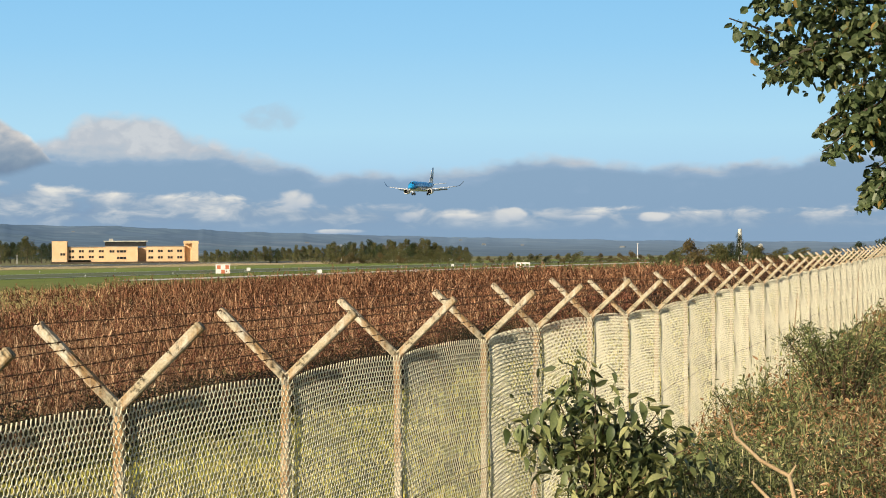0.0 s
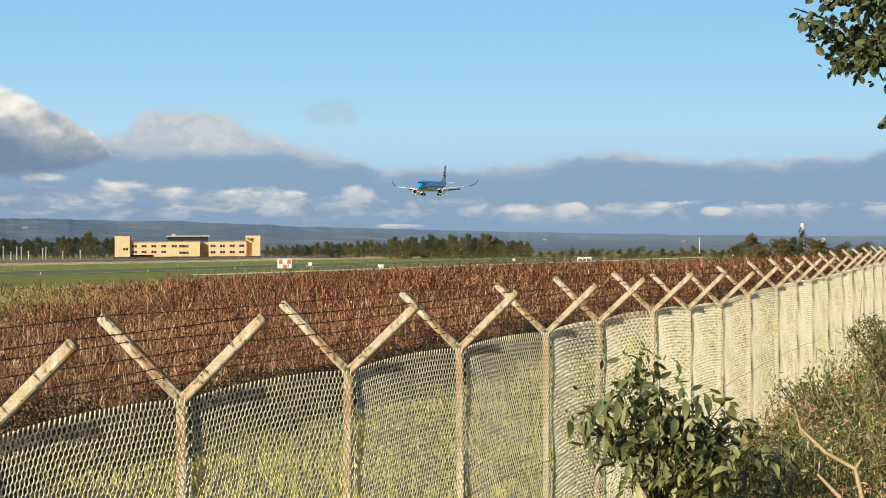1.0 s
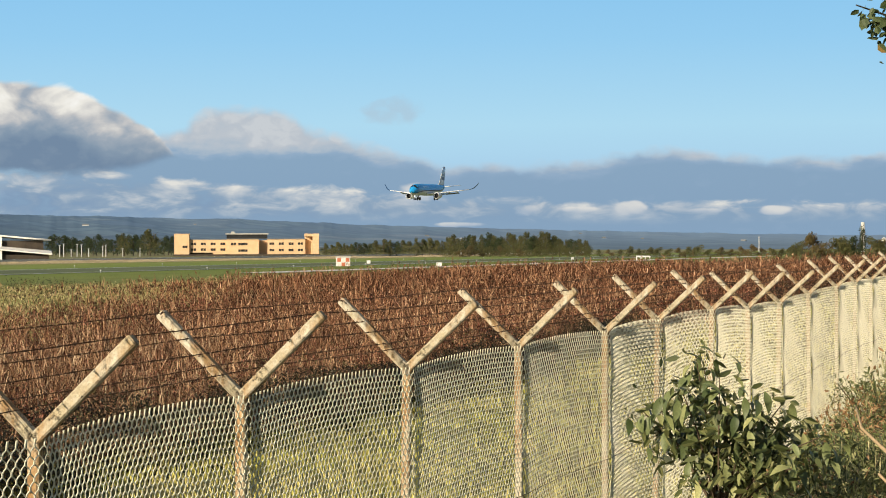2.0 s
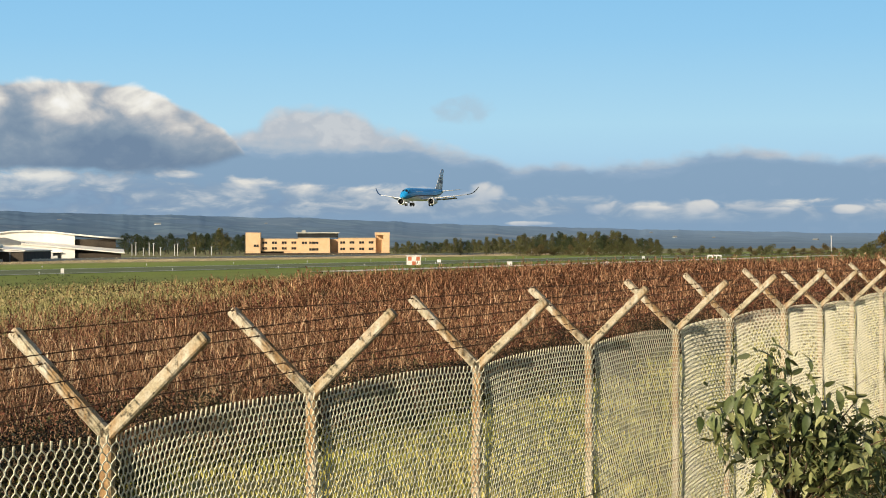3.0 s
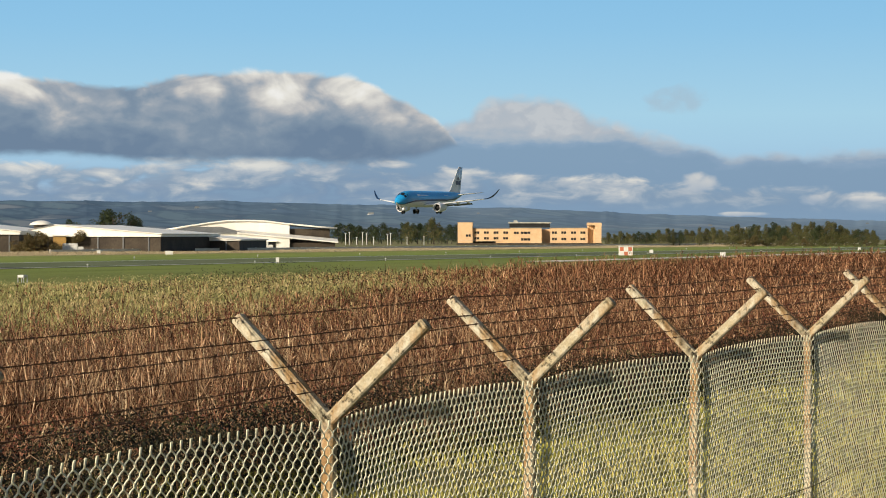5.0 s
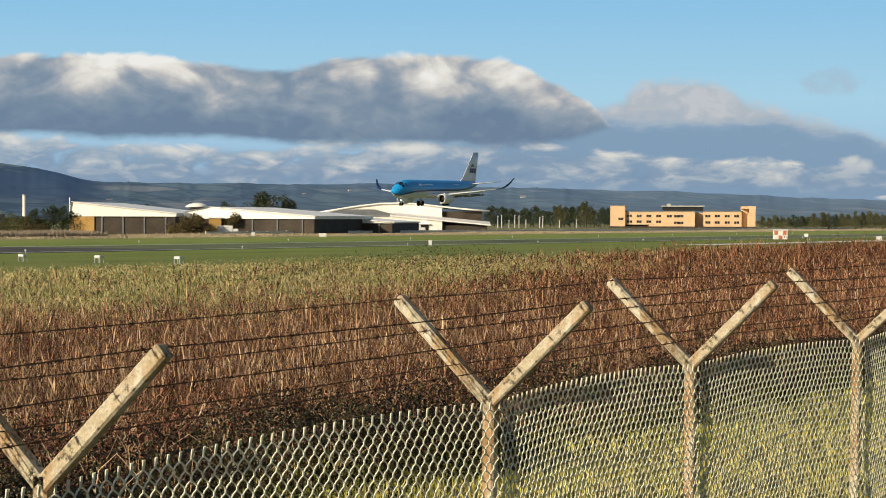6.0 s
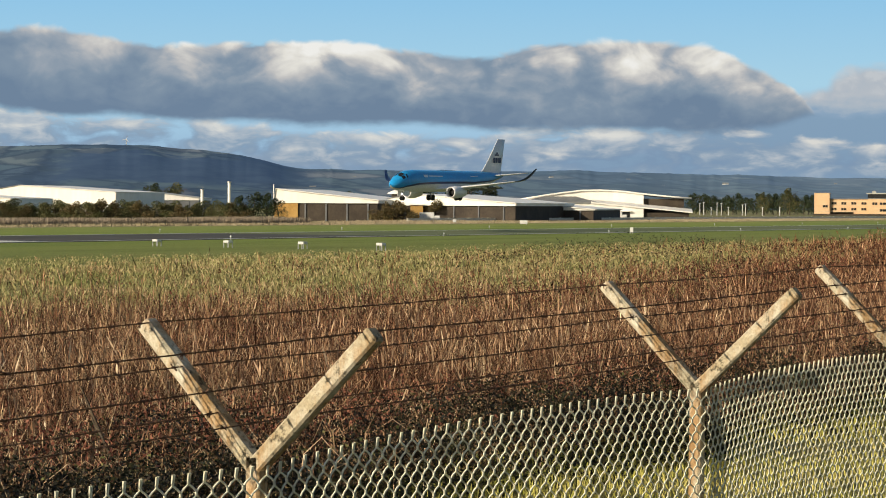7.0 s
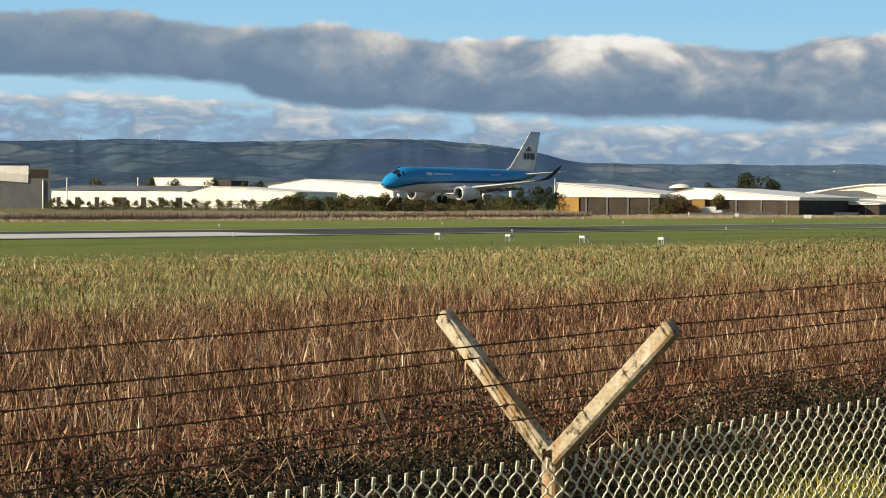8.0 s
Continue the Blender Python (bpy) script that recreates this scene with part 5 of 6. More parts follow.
def build_west_sheds():
    """White-walled sheds and the big grey hall at the far end of the field."""
    d = 820.0
    k = d * M
    b = thing("white_shed", "long white-walled shed with grey roof and dark doors", "warehouse", facing(-8.35, d, -26))
    w = 1.97 * k
    part("wall", Shape().box((-w, 0, -0.5), (w, 30, EYE_Z + 0.12 * k)), CREAM, b, "white wall")
    part("roof", Shape().add([(-w - 0.5, -0.6, EYE_Z + 0.13 * k), (w + 0.5, -0.6, EYE_Z + 0.13 * k), (w - 2, 15, EYE_Z + 0.26 * k), (-w + 2, 15, EYE_Z + 0.26 * k), (-w - 0.5, 31, EYE_Z + 0.13 * k), (w + 0.5, 31, EYE_Z + 0.13 * k)],
                             [(0, 1, 2, 3), (3, 2, 5, 4), (0, 3, 4), (1, 5, 2), (0, 4, 5, 1)]), ROOF_GREY, b, "grey roof")
    for az, wd in ((-9.95, 1.6), (-9.45, 2.0), (-8.95, 1.8), (-8.35, 5.0), (-7.75, 2.0), (-7.3, 2.0), (-6.85, 2.6)):
        x = (az + 8.35) * k * 1.1
        door = part("door", Shape().box((x - wd / 2, -0.15, -0.4), (x + wd / 2, 0.05, 3.4)), GLASS_DARK, b, "dark door")
        part("door_frame", Shape().box((x - wd / 2 - 0.2, -0.2, 3.4), (x + wd / 2 + 0.2, 0.05, 3.65)), ROOF_GREY, door)
    shed("white_shed", "cream gabled shed with ochre base", -6.6, 760, -24, 39.5, 40, 5.6, 7.4, CREAM, CREAM, CREAM, ROOF_GREY, 0.2, 2.6, 3, 0)
    shed("white_shed", "long white-roofed shed behind bushes", -4.55, 860, -26, 55.0, 50, 8.4, 10.9, CREAM, CREAM, CREAM, ROOF_GREY, 0.28, 4.0, 5, 0)
    shed("white_shed", "long pale shed behind the hedge", -1.3, 900, -8, 36.0, 50, 6.4, 8.6, CREAM, ROOF_PALE, WALL_GREY, ROOF_GREY, 0.5, 5.6, 4, 0)
    f = thing("white_shed", "distant long white flat-roofed shed", "warehouse", facing(-6.75, 1250, -26))
    part("wall", Shape().box((-18, 0, -0.5), (19, 30, 14.2)), CREAM, f)
    part("roof", Shape().box((-18.4, -0.4, 14.2), (19.4, 30.4, 14.7)), ROOF_PALE, f)
    part("annex", Shape().box((19, 2, -0.5), (29, 25, 13.0)), WALL_DARK, f, "dark annex")
    # grey hall
    h = thing("grey_hall", "big grey-clad hall with a rounded pale roof edge", "hangar", facing(-10.14, 700))
    part("wall", Shape().box((-45, 0, -0.5), (-6.5, 40, 10.5)).box((-6.5, 0, -0.5), (0, 40, 12.6)), WALL_GREY, h, "grey cladding")
    # the hall's lit top is painted in: cream for upper wall and sloped front
    part("parapet", Shape().box((-45, 6, 10.5), (-6.5, 40, 13.4)), CREAM, h, "upper wall, sunlight put into its cream colour")
    part("sloped_front", Shape().add([(-45, -0.3, 10.5), (-6.6, -0.3, 8.0), (-6.6, -0.3, 10.6), (-45, -0.3, 13.3), (-45, 6, 10.5), (-6.6, 6, 8.0), (-6.6, 6, 10.6), (-45, 6, 13.3)], [(0, 1, 2, 3), (7, 6, 5, 4), (3, 2, 6, 7), (0, 4, 5, 1)]), CREAM, h)
    part("roof", Shape().tube([(-45, 16, 10.5), (-6.2, 16, 10.5)], 3.9, 18), ROOF_GREY, h, "rounded roof", True)
    part("louvre", Shape().box((-6.2, -0.15, 9.6), (-0.8, 0.05, 12.2)), WALL_DARK, h, "dark louvre panel")
    part("downpipe", Shape().tube([(-2.0, -0.3, -0.4), (-2.0, -0.3, 9.0)], 0.22, 8), CREAM, h)


build_west_sheds()

# domed roof vent, masts and flue behind the sheds
dome = thing("roof_dome", "low white domed rooftop structure", "roof", facing(6.15, 640))
part("drum", Shape().tube([(0, 0, 4), (0, 0, 7.4)], 2.2, 14), WALL_DARK, dome)
part("cap", Shape().loft([[(r * math.cos(2 * math.pi * j / 20), r * math.sin(2 * math.pi * j / 20), z) for j in range(20)] for r, z in ((3.4, 7.3), (3.3, 7.6), (2.2, 8.2), (0.9, 8.55), (0.1, 8.6))]), CREAM, dome, "white dome", True)
for az, d, h, r in ((1.75, 640, 10.4, 0.45), (1.05, 700, 8.6, 0.5), (2.9, 620, 9.5, 0.12), (-9.7, 760, 10.0, 0.2), (-7.9, 900, 11.5, 0.2)):
    fl = thing("flue", "slim pale flue pipe", "flue", facing(az, d))
    part("pipe", Shape().tube([(0, 0, -0.3), (0, 0, h)], r, 10), CREAM, fl)
    part("cap", Shape().tube([(0, 0, h), (0, 0, h + 0.3)], r * 1.4, 10), STEEL, fl)

# boundary wall in front of the buildings: concrete panels between posts
PANEL_GREY = mottled("grey_concrete_panels", (0.74, 0.69, 0.58), (0.82, 0.77, 0.66), 0.3, 0.9, fine=2.5)


def build_boundary(u0, u1, v, h, step, label):
    w = thing("boundary_wall", label, "wall")
    panel = Shape().box((0.1, -0.08, -0.3), (step - 0.1, 0.08, h)).mesh("panel", PANEL_GREY)
    post = Shape().box((-0.12, -0.14, -0.3), (0.12, 0.14, h + 0.12)).mesh("post", PANEL_GREY)
    for i in range(int((u1 - u0) / step)):
        m = Matrix.Translation(uv(u0 + i * step, v)) @ pose(0, 0, 0, 0, 0, FENCE_ANGLE)
        part("panel", panel, None, w).matrix_basis = m
        part("post", post, None, w).matrix_basis = m


build_boundary(430, 1250, 296, 0.9, 9.0, "weathered pale concrete panel wall beside the far field")

# ---------- far trees ----------
def leaf_material(name, dark, light, extra=None):
    stops = [(0.0, dark), (0.7, light)] + ([(1.0, extra)] if extra else [])
    return growth_material(name, stops, None, 0.2, 0.6, 0.25)


LEAF_DARK = leaf_material("dark_tree_leaves", (0.02, 0.034, 0.015), (0.06, 0.085, 0.034))
LEAF_MID = leaf_material("olive_tree_leaves", (0.05, 0.065, 0.026), (0.13, 0.145, 0.055), (0.19, 0.155, 0.06))
LEAF_AUTUMN = leaf_material("autumn_tree_leaves", (0.07, 0.062, 0.026), (0.16, 0.135, 0.055), (0.20, 0.13, 0.055))
BARK = mottled("grey_brown_bark", (0.07, 0.055, 0.04), (0.12, 0.10, 0.075), 4.0, 0.95, bump=0.02)


def crown_points(rng, n, lobes):
    """Points in a bunch of overlapping lobes, thick near their skins."""
    idx = rng.integers(0, len(lobes), n)
    c = np.array([l[:3] for l in lobes])[idx]
    r = np.array([l[3:] for l in lobes])[idx]
    d = rng.normal(size=(n, 3))
    d /= np.linalg.norm(d, axis=1)[:, None]
    return c + d * r * (0.55 + 0.5 * rng.random((n, 1)))


def make_tree(name, label, seed, h, w, mat, lobes=11, leaves=1700, leaf=0.5, slim=False, low=0.25):
    rng = np.random.default_rng(seed)
    t = thing(name, label, "tree", group="far trees")
    trunk = Shape().tube([(0, 0, -0.3), (0.05 * w, 0, h * 0.3), (-0.02 * w, 0.03 * w, h * 0.6), (0, 0, h * 0.85)], [h * 0.03, h * 0.022, h * 0.014, h * 0.005], 7)
    for k in range(5):
        a, z = rng.random() * 6.28, h * (0.3 + 0.1 * k)
        trunk.tube([(0, 0, z), (math.cos(a) * w * 0.25, math.sin(a) * w * 0.25, z + h * 0.12), (math.cos(a) * w * 0.38, math.sin(a) * w * 0.38, z + h * 0.2)], [h * 0.012, h * 0.008, h * 0.003], 5)
    part("trunk", trunk, BARK, t)
    ls = []
    for k in range(lobes):
        f = k / max(1, lobes - 1)
        z = h * (low + (0.92 - low) * f)
        spread = w * 0.5 * (1 - abs(f - 0.35) * 1.1) * (0.25 if slim else 0.75)
        a = rng.random() * 6.28
        r = w * (0.28 if not slim else 0.4) * (1.1 - 0.55 * f) * (0.8 + 0.4 * rng.random())
        ls.append((math.cos(a) * spread, math.sin(a) * spread, z, r, r, min(r * (1.6 if slim else 0.9), h * 0.2)))
    global RNG
    keep, RNG = RNG, rng
    data = tri_mesh("crown", flecks(crown_points(rng, leaves, ls), leaf * (0.5 + rng.random(leaves)), 0.8), 4, mat)
    RNG = keep
    part("crown", data, None, t)
    return t


def plant(src, spots, d_jit=0.0, h_unit=10.0):
    """Copies of a tree; each spot is azimuth, distance and height."""
    rnd = random.Random(len(spots) * 13 + int(spots[0][0] * 7))
    for az, d, h in spots:
        s = h / h_unit
        c = copy_thing(src, facing(az, d))
        c.matrix_basis = facing(az, d, rnd.uniform(0, 360)) @ Matrix.Diagonal((s * rnd.uniform(0.9, 1.15), s * rnd.uniform(0.9, 1.15), s, 1))


def build_trees():
    rnd = random.Random(5)
    kinds = [make_tree("broadleaf_tree", "dark green broadleaf tree at the far edge of the field", 11, 10, 9, LEAF_DARK),
             make_tree("broadleaf_tree", "olive green broadleaf tree at the far edge of the field", 12, 10, 8, LEAF_MID),
             make_tree("pine_tree", "tall dark slim tree in the far tree line", 13, 10, 4.2, LEAF_DARK, 9, 1200, 0.42, True, 0.2),
             make_tree("poplar_tree", "tall olive slim tree in the far tree line", 14, 10, 3.6, LEAF_MID, 9, 1200, 0.42, True, 0.15),
             make_tree("scrub_bush", "low spreading scrub bush at the far field edge", 15, 10, 17, LEAF_MID, 12, 2200, 0.75, False, 0.15),
             make_tree("autumn_bush", "brownish autumn bush at the far field edge", 16, 10, 15, LEAF_AUTUMN, 12, 2000, 0.75, False, 0.15)]
    dark, olive, pine, poplar, scrub, autumn = kinds
    spots = {id(k): [] for k in kinds}

    def add(k, az, d, h):
        spots[id(k)].append((az, d, h))

    # dark wood between hangar and offices
    az = 13.75
    while az < 16.9:
        add(dark, az, 1120 + rnd.uniform(-20, 40), 9.0 + rnd.uniform(-1.2, 1.6))
        add(dark, az + 0.1, 1180 + rnd.uniform(-20, 40), 9.5 + rnd.uniform(-1.0, 1.8))
        az += 0.26
    add(olive, 16.25, 1085, 13.0)
    add(olive, 15.6, 1095, 11.0)
    # tree line right of the offices
    az = 20.75
    while az < 27.6:
        tall = 6.6 + 3.2 * smooth(21.5, 25.5, az) - 2.2 * smooth(26.6, 27.6, az)
        add(rnd.choice((dark, poplar, olive, olive)), az, 960 + rnd.uniform(-25, 45), tall * rnd.uniform(0.78, 1.08))
        add(rnd.choice((dark, olive)), az + 0.05, 1000 + rnd.uniform(0, 50), tall * rnd.uniform(0.7, 0.9))
        az += 0.17
    az = 24.0
    while az < 33.5:
        add(rnd.choice((scrub, scrub, autumn)), az, 860 + rnd.uniform(-30, 40), rnd.uniform(2.6, 4.4))
        az += 0.26
    # knoll beyond the fence
    for az, h, k in ((33.1, 5.2, scrub), (33.45, 7.6, autumn), (33.9, 6.0, scrub), (34.2, 6.2, scrub), (34.45, 7.0, dark), (34.62, 9.6, pine), (34.9, 6.2, scrub), (35.2, 5.6, autumn), (35.7, 5.0, scrub), (36.3, 5.0, scrub), (37.0, 5.0, scrub), (37.7, 7.0, dark), (38.3, 8.5, dark), (39.0, 8.0, olive)):
        add(k, az, 700, h)
    # hedge in front of the western sheds
    az = -4.3
    while az < 2.2:
        add(rnd.choice((scrub, autumn, scrub, olive)), az, 545 + rnd.uniform(-8, 10), rnd.uniform(3.4, 5.0))
        add(scrub, az + 0.1, 560, rnd.uniform(2.8, 4.0))
        az += 0.20
    for az, h in ((2.05, 6.2), (2.4, 7.0), (2.72, 6.8), (3.0, 5.6)):
        add(dark, az, 540, h)
    az = -10.0
    while az < -4.2:
        add(rnd.choice((scrub, autumn)), az, 640 + rnd.uniform(-8, 10), rnd.uniform(2.2, 3.4))
        az += 0.30
    for az, h in ((5.72, 4.4), (6.02, 4.8), (6.3, 4.2)):
        add(autumn, az, 552, h)
    add(autumn, 7.1, 568, 5.2)
    # behind the sheds
    for az, d, h, k in ((7.7, 760, 12.6, dark), (7.95, 755, 13.0, dark), (8.4, 770, 11.6, pine), (8.5, 772, 11.0, dark), (6.9, 740, 9.4, dark), (4.9, 720, 8.4, dark), (-7.6, 980, 12, olive), (-7.0, 980, 11.5, dark), (-6.0, 1000, 12, dark), (-5.2, 1000, 11.0, olive), (-4.8, 1000, 11, dark), (-8.9, 960, 10.5, scrub), (-0.2, 980, 13.0, dark), (0.3, 980, 12.0, scrub)):
        add(k, az, d, h)
    for k in kinds:
        if spots[id(k)]:
            plant(k, spots[id(k)])
        for o in list(k.children):
            bpy.data.objects.remove(o)
        bpy.data.objects.remove(k)


build_trees()

# ---------- houses and turbines on the hills ----------
HOUSE_WHITE = mottled("white_house_walls", (0.62, 0.62, 0.58), (0.74, 0.73, 0.68), 0.1, 0.8)


def build_far_marks():
    rnd = random.Random(9)
    for az, k in ((19.3, 0.86), (20.0, 0.9), (18.2, 0.92), (17.4, 0.8), (12.1, 0.78), (13.0, 0.62), (14.6, 0.72), (10.1, 0.82), (8.9, 0.7), (6.6, 0.76), (5.0, 0.8), (23.4, 0.5), (28.0, 0.55), (29.0, 0.5), (27.4, 0.8), (31.6, 0.4), (-6.8, 0.86), (-9.6, 0.8), (3.9, 0.5), (1.0, 0.3), (-2.2, 0.25)):
        d = float(np.interp(k, [0.0, 0.12, 0.3, 0.5, 0.72, 0.9, 1.0], [2500, 2800, 3200, 3500, 3800, 4050, 4300])) - 6
        z = EYE_Z + d * math.tan(radians(skyline(az) * k))
        h = thing("hill_house", "small white farmhouse on the far hillside", "house", facing(az, d, rnd.uniform(-30, 30), z - 3), "farmhouses on the hills")
        w, t = rnd.uniform(2.5, 5.5), rnd.uniform(1.5, 3.0)
        part("walls", Shape().box((-w, -3, -4), (w, 3, t)), HOUSE_WHITE, h)
        part("roof", Shape().add([(-w, -3.3, t), (w, -3.3, t), (w, 3.3, t), (-w, 3.3, t), (-w, 0, t + 2.4), (w, 0, t + 2.4)], [(0, 1, 5, 4), (2, 3, 4, 5), (0, 4, 3), (1, 2, 5), (0, 3, 2, 1)]), ROOF_GREY, h)
    for az, e in ((-9.37, 1.55), (-7.35, 1.58), (-0.9, 1.66)):
        z = EYE_Z + 4280 * math.tan(radians(skyline(az)))
        t = thing("wind_turbine", "white wind turbine on the ridge", "turbine", facing(az, 4280, 0, z - 2))
        hub = 11.0 + 2
        part("tower", Shape().tube([(0, 0, -3), (0, 0, hub)], [0.9, 0.6], 8), HOUSE_WHITE, t)
        part("nacelle", Shape().box((-0.8, -2, hub - 0.5), (0.8, 2, hub + 0.8)), HOUSE_WHITE, t)
        for a in (20, 140, 260):
            b = part("blade", Shape().add([(-0.4, -2.1, 0), (0.4, -2.1, 0), (0.15, -2.1, 7), (-0.15, -2.1, 7), (-0.4, -1.9, 0), (0.4, -1.9, 0), (0.15, -1.9, 7), (-0.15, -1.9, 7)], [(0, 1, 2, 3), (7, 6, 5, 4), (0, 4, 5, 1), (1, 5, 6, 2), (2, 6, 7, 3), (3, 7, 4, 0)]), HOUSE_WHITE, t)
            b.matrix_basis = Matrix.Translation((0, 0, hub)) @ pose(0, 0, 0, 0, a)
    mast = thing("beacon_mast", "tall slim white mast beyond the fence", "mast", facing(34.63, 900))
    part("shaft", Shape().tube([(0, 0, -0.5), (0, 0, 13.4)], [0.9, 0.75], 10), HOUSE_WHITE, mast)
    part("platform", Shape().tube([(0, 0, 9.2), (0, 0, 9.6)], 1.1, 10), STEEL, mast)
    ball = thing("radar_mast", "short mast with a white dome", "mast", facing(35.16, 800))
    part("shaft", Shape().tube([(0, 0, -0.5), (0, 0, 5.6)], 0.2, 8), STEEL, ball)
    part("dome", Shape().loft([[(r * math.cos(2 * math.pi * j / 14), r * math.sin(2 * math.pi * j / 14), 6.2 + z) for j in range(14)] for r, z in ((0.3, -0.9), (0.85, -0.4), (0.9, 0.1), (0.6, 0.6), (0.1, 0.85))]), HOUSE_WHITE, ball, "white dome", True)


build_far_marks()

# ---------- airfield fittings ----------
def build_fittings():
    rnd = random.Random(3)
    for i, v in enumerate((112, 121, 130, 139)):
        p = thing("approach_light_box", "white approach indicator light unit on short legs", "light", Matrix.Translation(uv(159, v)) @ pose(0, 0, 0, 0, 0, FENCE_ANGLE - 90), "row of approach indicators")
        part("housing", Shape().box((-0.34, -0.34, 0.45), (0.34, 0.34, 0.70)).bevel(0.05), PAINT_WHITE, p, "white housing")
        part("lens", Shape().box((-0.27, 0.33, 0.5), (0.27, 0.36, 0.65)), GLASS_DARK, p)
        for x, y in ((-0.3, -0.28), (0.3, -0.28), (-0.3, 0.28), (0.3, 0.28)):
            part("leg", Shape().tube([(x, y, -0.1), (x, y, 0.52)], 0.045, 6), STEEL, p)
    for i in range(22):
        for v in (159, 209):
            u = 60 + i * 45
            l = thing("runway_edge_light", "small runway edge light on a stem", "light", Matrix.Translation(uv(u, v)), "runway edge lights")
            part("stem", Shape().tube([(0, 0, -0.05), (0, 0, 0.3)], 0.05, 6), STEEL, l)
            part("lamp", Shape().tube([(0, 0, 0.3), (0, 0, 0.42), (0, 0, 0.5)], [0.11, 0.12, 0.05], 8), PAINT_WHITE, l, "pale lamp cap")
    RED = mottled("faded_red_paint", (0.42, 0.12, 0.06), (0.50, 0.17, 0.09), 1.0, 0.7)
    hut = thing("equipment_hut", "white equipment hut with red checker panels", "hut", facing(21.24, 480))
    part("body", Shape().box((-1.55, 0, -0.1), (1.55, 2.2, 1.95)), PAINT_WHITE, hut)
    for x, z in ((-0.85, 1.35), (0.05, 0.35), (0.95, 1.35)):
        part("panel", Shape().box((x - 0.4, -0.04, z - 0.4), (x + 0.4, 0.0, z + 0.45)), RED, hut, "faded red panel")
    part("roof", Shape().box((-1.7, -0.15, 1.95), (1.7, 2.35, 2.1)), PAINT_WHITE, hut)
    for az, d, w in ((23.74, 445, 1.1), (26.24, 445, 1.2), (27.2, 640, 0.8), (7.6, 500, 0.8), (9.4, 470, 1.6), (21.9, 520, 0.9), (12.2, 330, 0.5)):
        s = thing("marker_board", "small white airfield marker board", "sign", facing(az, d))
        part("board", Shape().box((-w / 2, 0, 0.25), (w / 2, 0.12, 1.0)).bevel(0.03), PAINT_WHITE, s)
        for x in (-w * 0.35, w * 0.35):
            part("leg", Shape().box((x - 0.04, 0.02, -0.1), (x + 0.04, 0.1, 0.26)), STEEL, s)
    fr = thing("goal_barrier", "white barrier rail standing on the grass", "barrier", facing(29.03, 610))
    part("rail", Shape().box((-1.9, 0, 1.1), (1.9, 0.15, 1.5)), PAINT_WHITE, fr)
    for x in (-1.8, -0.6, 0.6, 1.8):
        part("post", Shape().box((x - 0.15, 0.0, -0.1), (x + 0.15, 0.14, 1.2)), PAINT_WHITE, fr)
    for az, h in ((13.95, 5.2), (14.05, 5.8), (14.39, 5.6), (14.50, 5.4), (14.24, 3.4), (15.04, 4.8), (15.12, 5.2), (15.55, 3.6), (15.99, 3.8), (14.68, 3.6), (24.3, 8.0), (25.8, 8.0), (32.0, 8.0)):
        p = thing("lamp_post", "slim pale lamp post", "lamp post", facing(az, 1010))
        part("pole", Shape().tube([(0, 0, -0.3), (0, 0, h)], [0.2, 0.14], 6), PAINT_WHITE, p)
        part("lamp_head", Shape().box((-0.5, -0.2, h), (0.5, 0.2, h + 0.2)), STEEL, p)
    for az, d, tone in ((11.3, 672, PAINT_WHITE), (11.85, 672, PAINT_WHITE), (6.95, 555, PAINT_WHITE)):
        van = thing("parked_van", "white van parked beside the hangar", "van", facing(az, d))
        part("body", Shape().box((-2.6, 0, 0.5), (1.2, 1.9, 2.3)).box((1.2, 0.05, 0.5), (2.6, 1.85, 1.5)).bevel(0.12), tone, van)
        part("windscreen", Shape().add([(1.2, 0.1, 2.2), (1.2, 1.8, 2.2), (2.0, 1.8, 1.5), (2.0, 0.1, 1.5)], [(0, 1, 2, 3)]), GLASS_DARK, van)
        for x in (-1.7, 1.7):
            part("wheel", Shape().tube([(x, -0.05, 0.35), (x, 0.2, 0.35)], 0.35, 10), RUBBER, van)


build_fittings()

# ---------- verge outside the fence: bank, shrub and tree ----------
def leaf_faces(p, axis, size, wide=0.3, fold=0.25):
    """Ovate folded leaves, each two four-cornered halves on one midrib: base p, pointing along axis."""
    n = len(p)
    a = axis / np.linalg.norm(axis, axis=1)[:, None]
    b = np.cross(a, RNG.normal(size=(n, 3)))
    b /= np.linalg.norm(b, axis=1)[:, None]
    c = np.cross(a, b)
    s = size[:, None]
    tip = p + a * s - c * s * 0.12
    mid = p + a * s * 0.5
    r1, r2 = mid - a * s * 0.22 + b * s * wide - c * s * fold * wide, mid + a * s * 0.2 + b * s * wide * 0.8 - c * s * fold * wide
    l1, l2 = mid - a * s * 0.22 - b * s * wide - c * s * fold * wide, mid + a * s * 0.2 - b * s * wide * 0.8 - c * s * fold * wide
    return np.stack([p, r1, r2, tip, tip, l2, l1, p], 1).reshape(-1, 3)


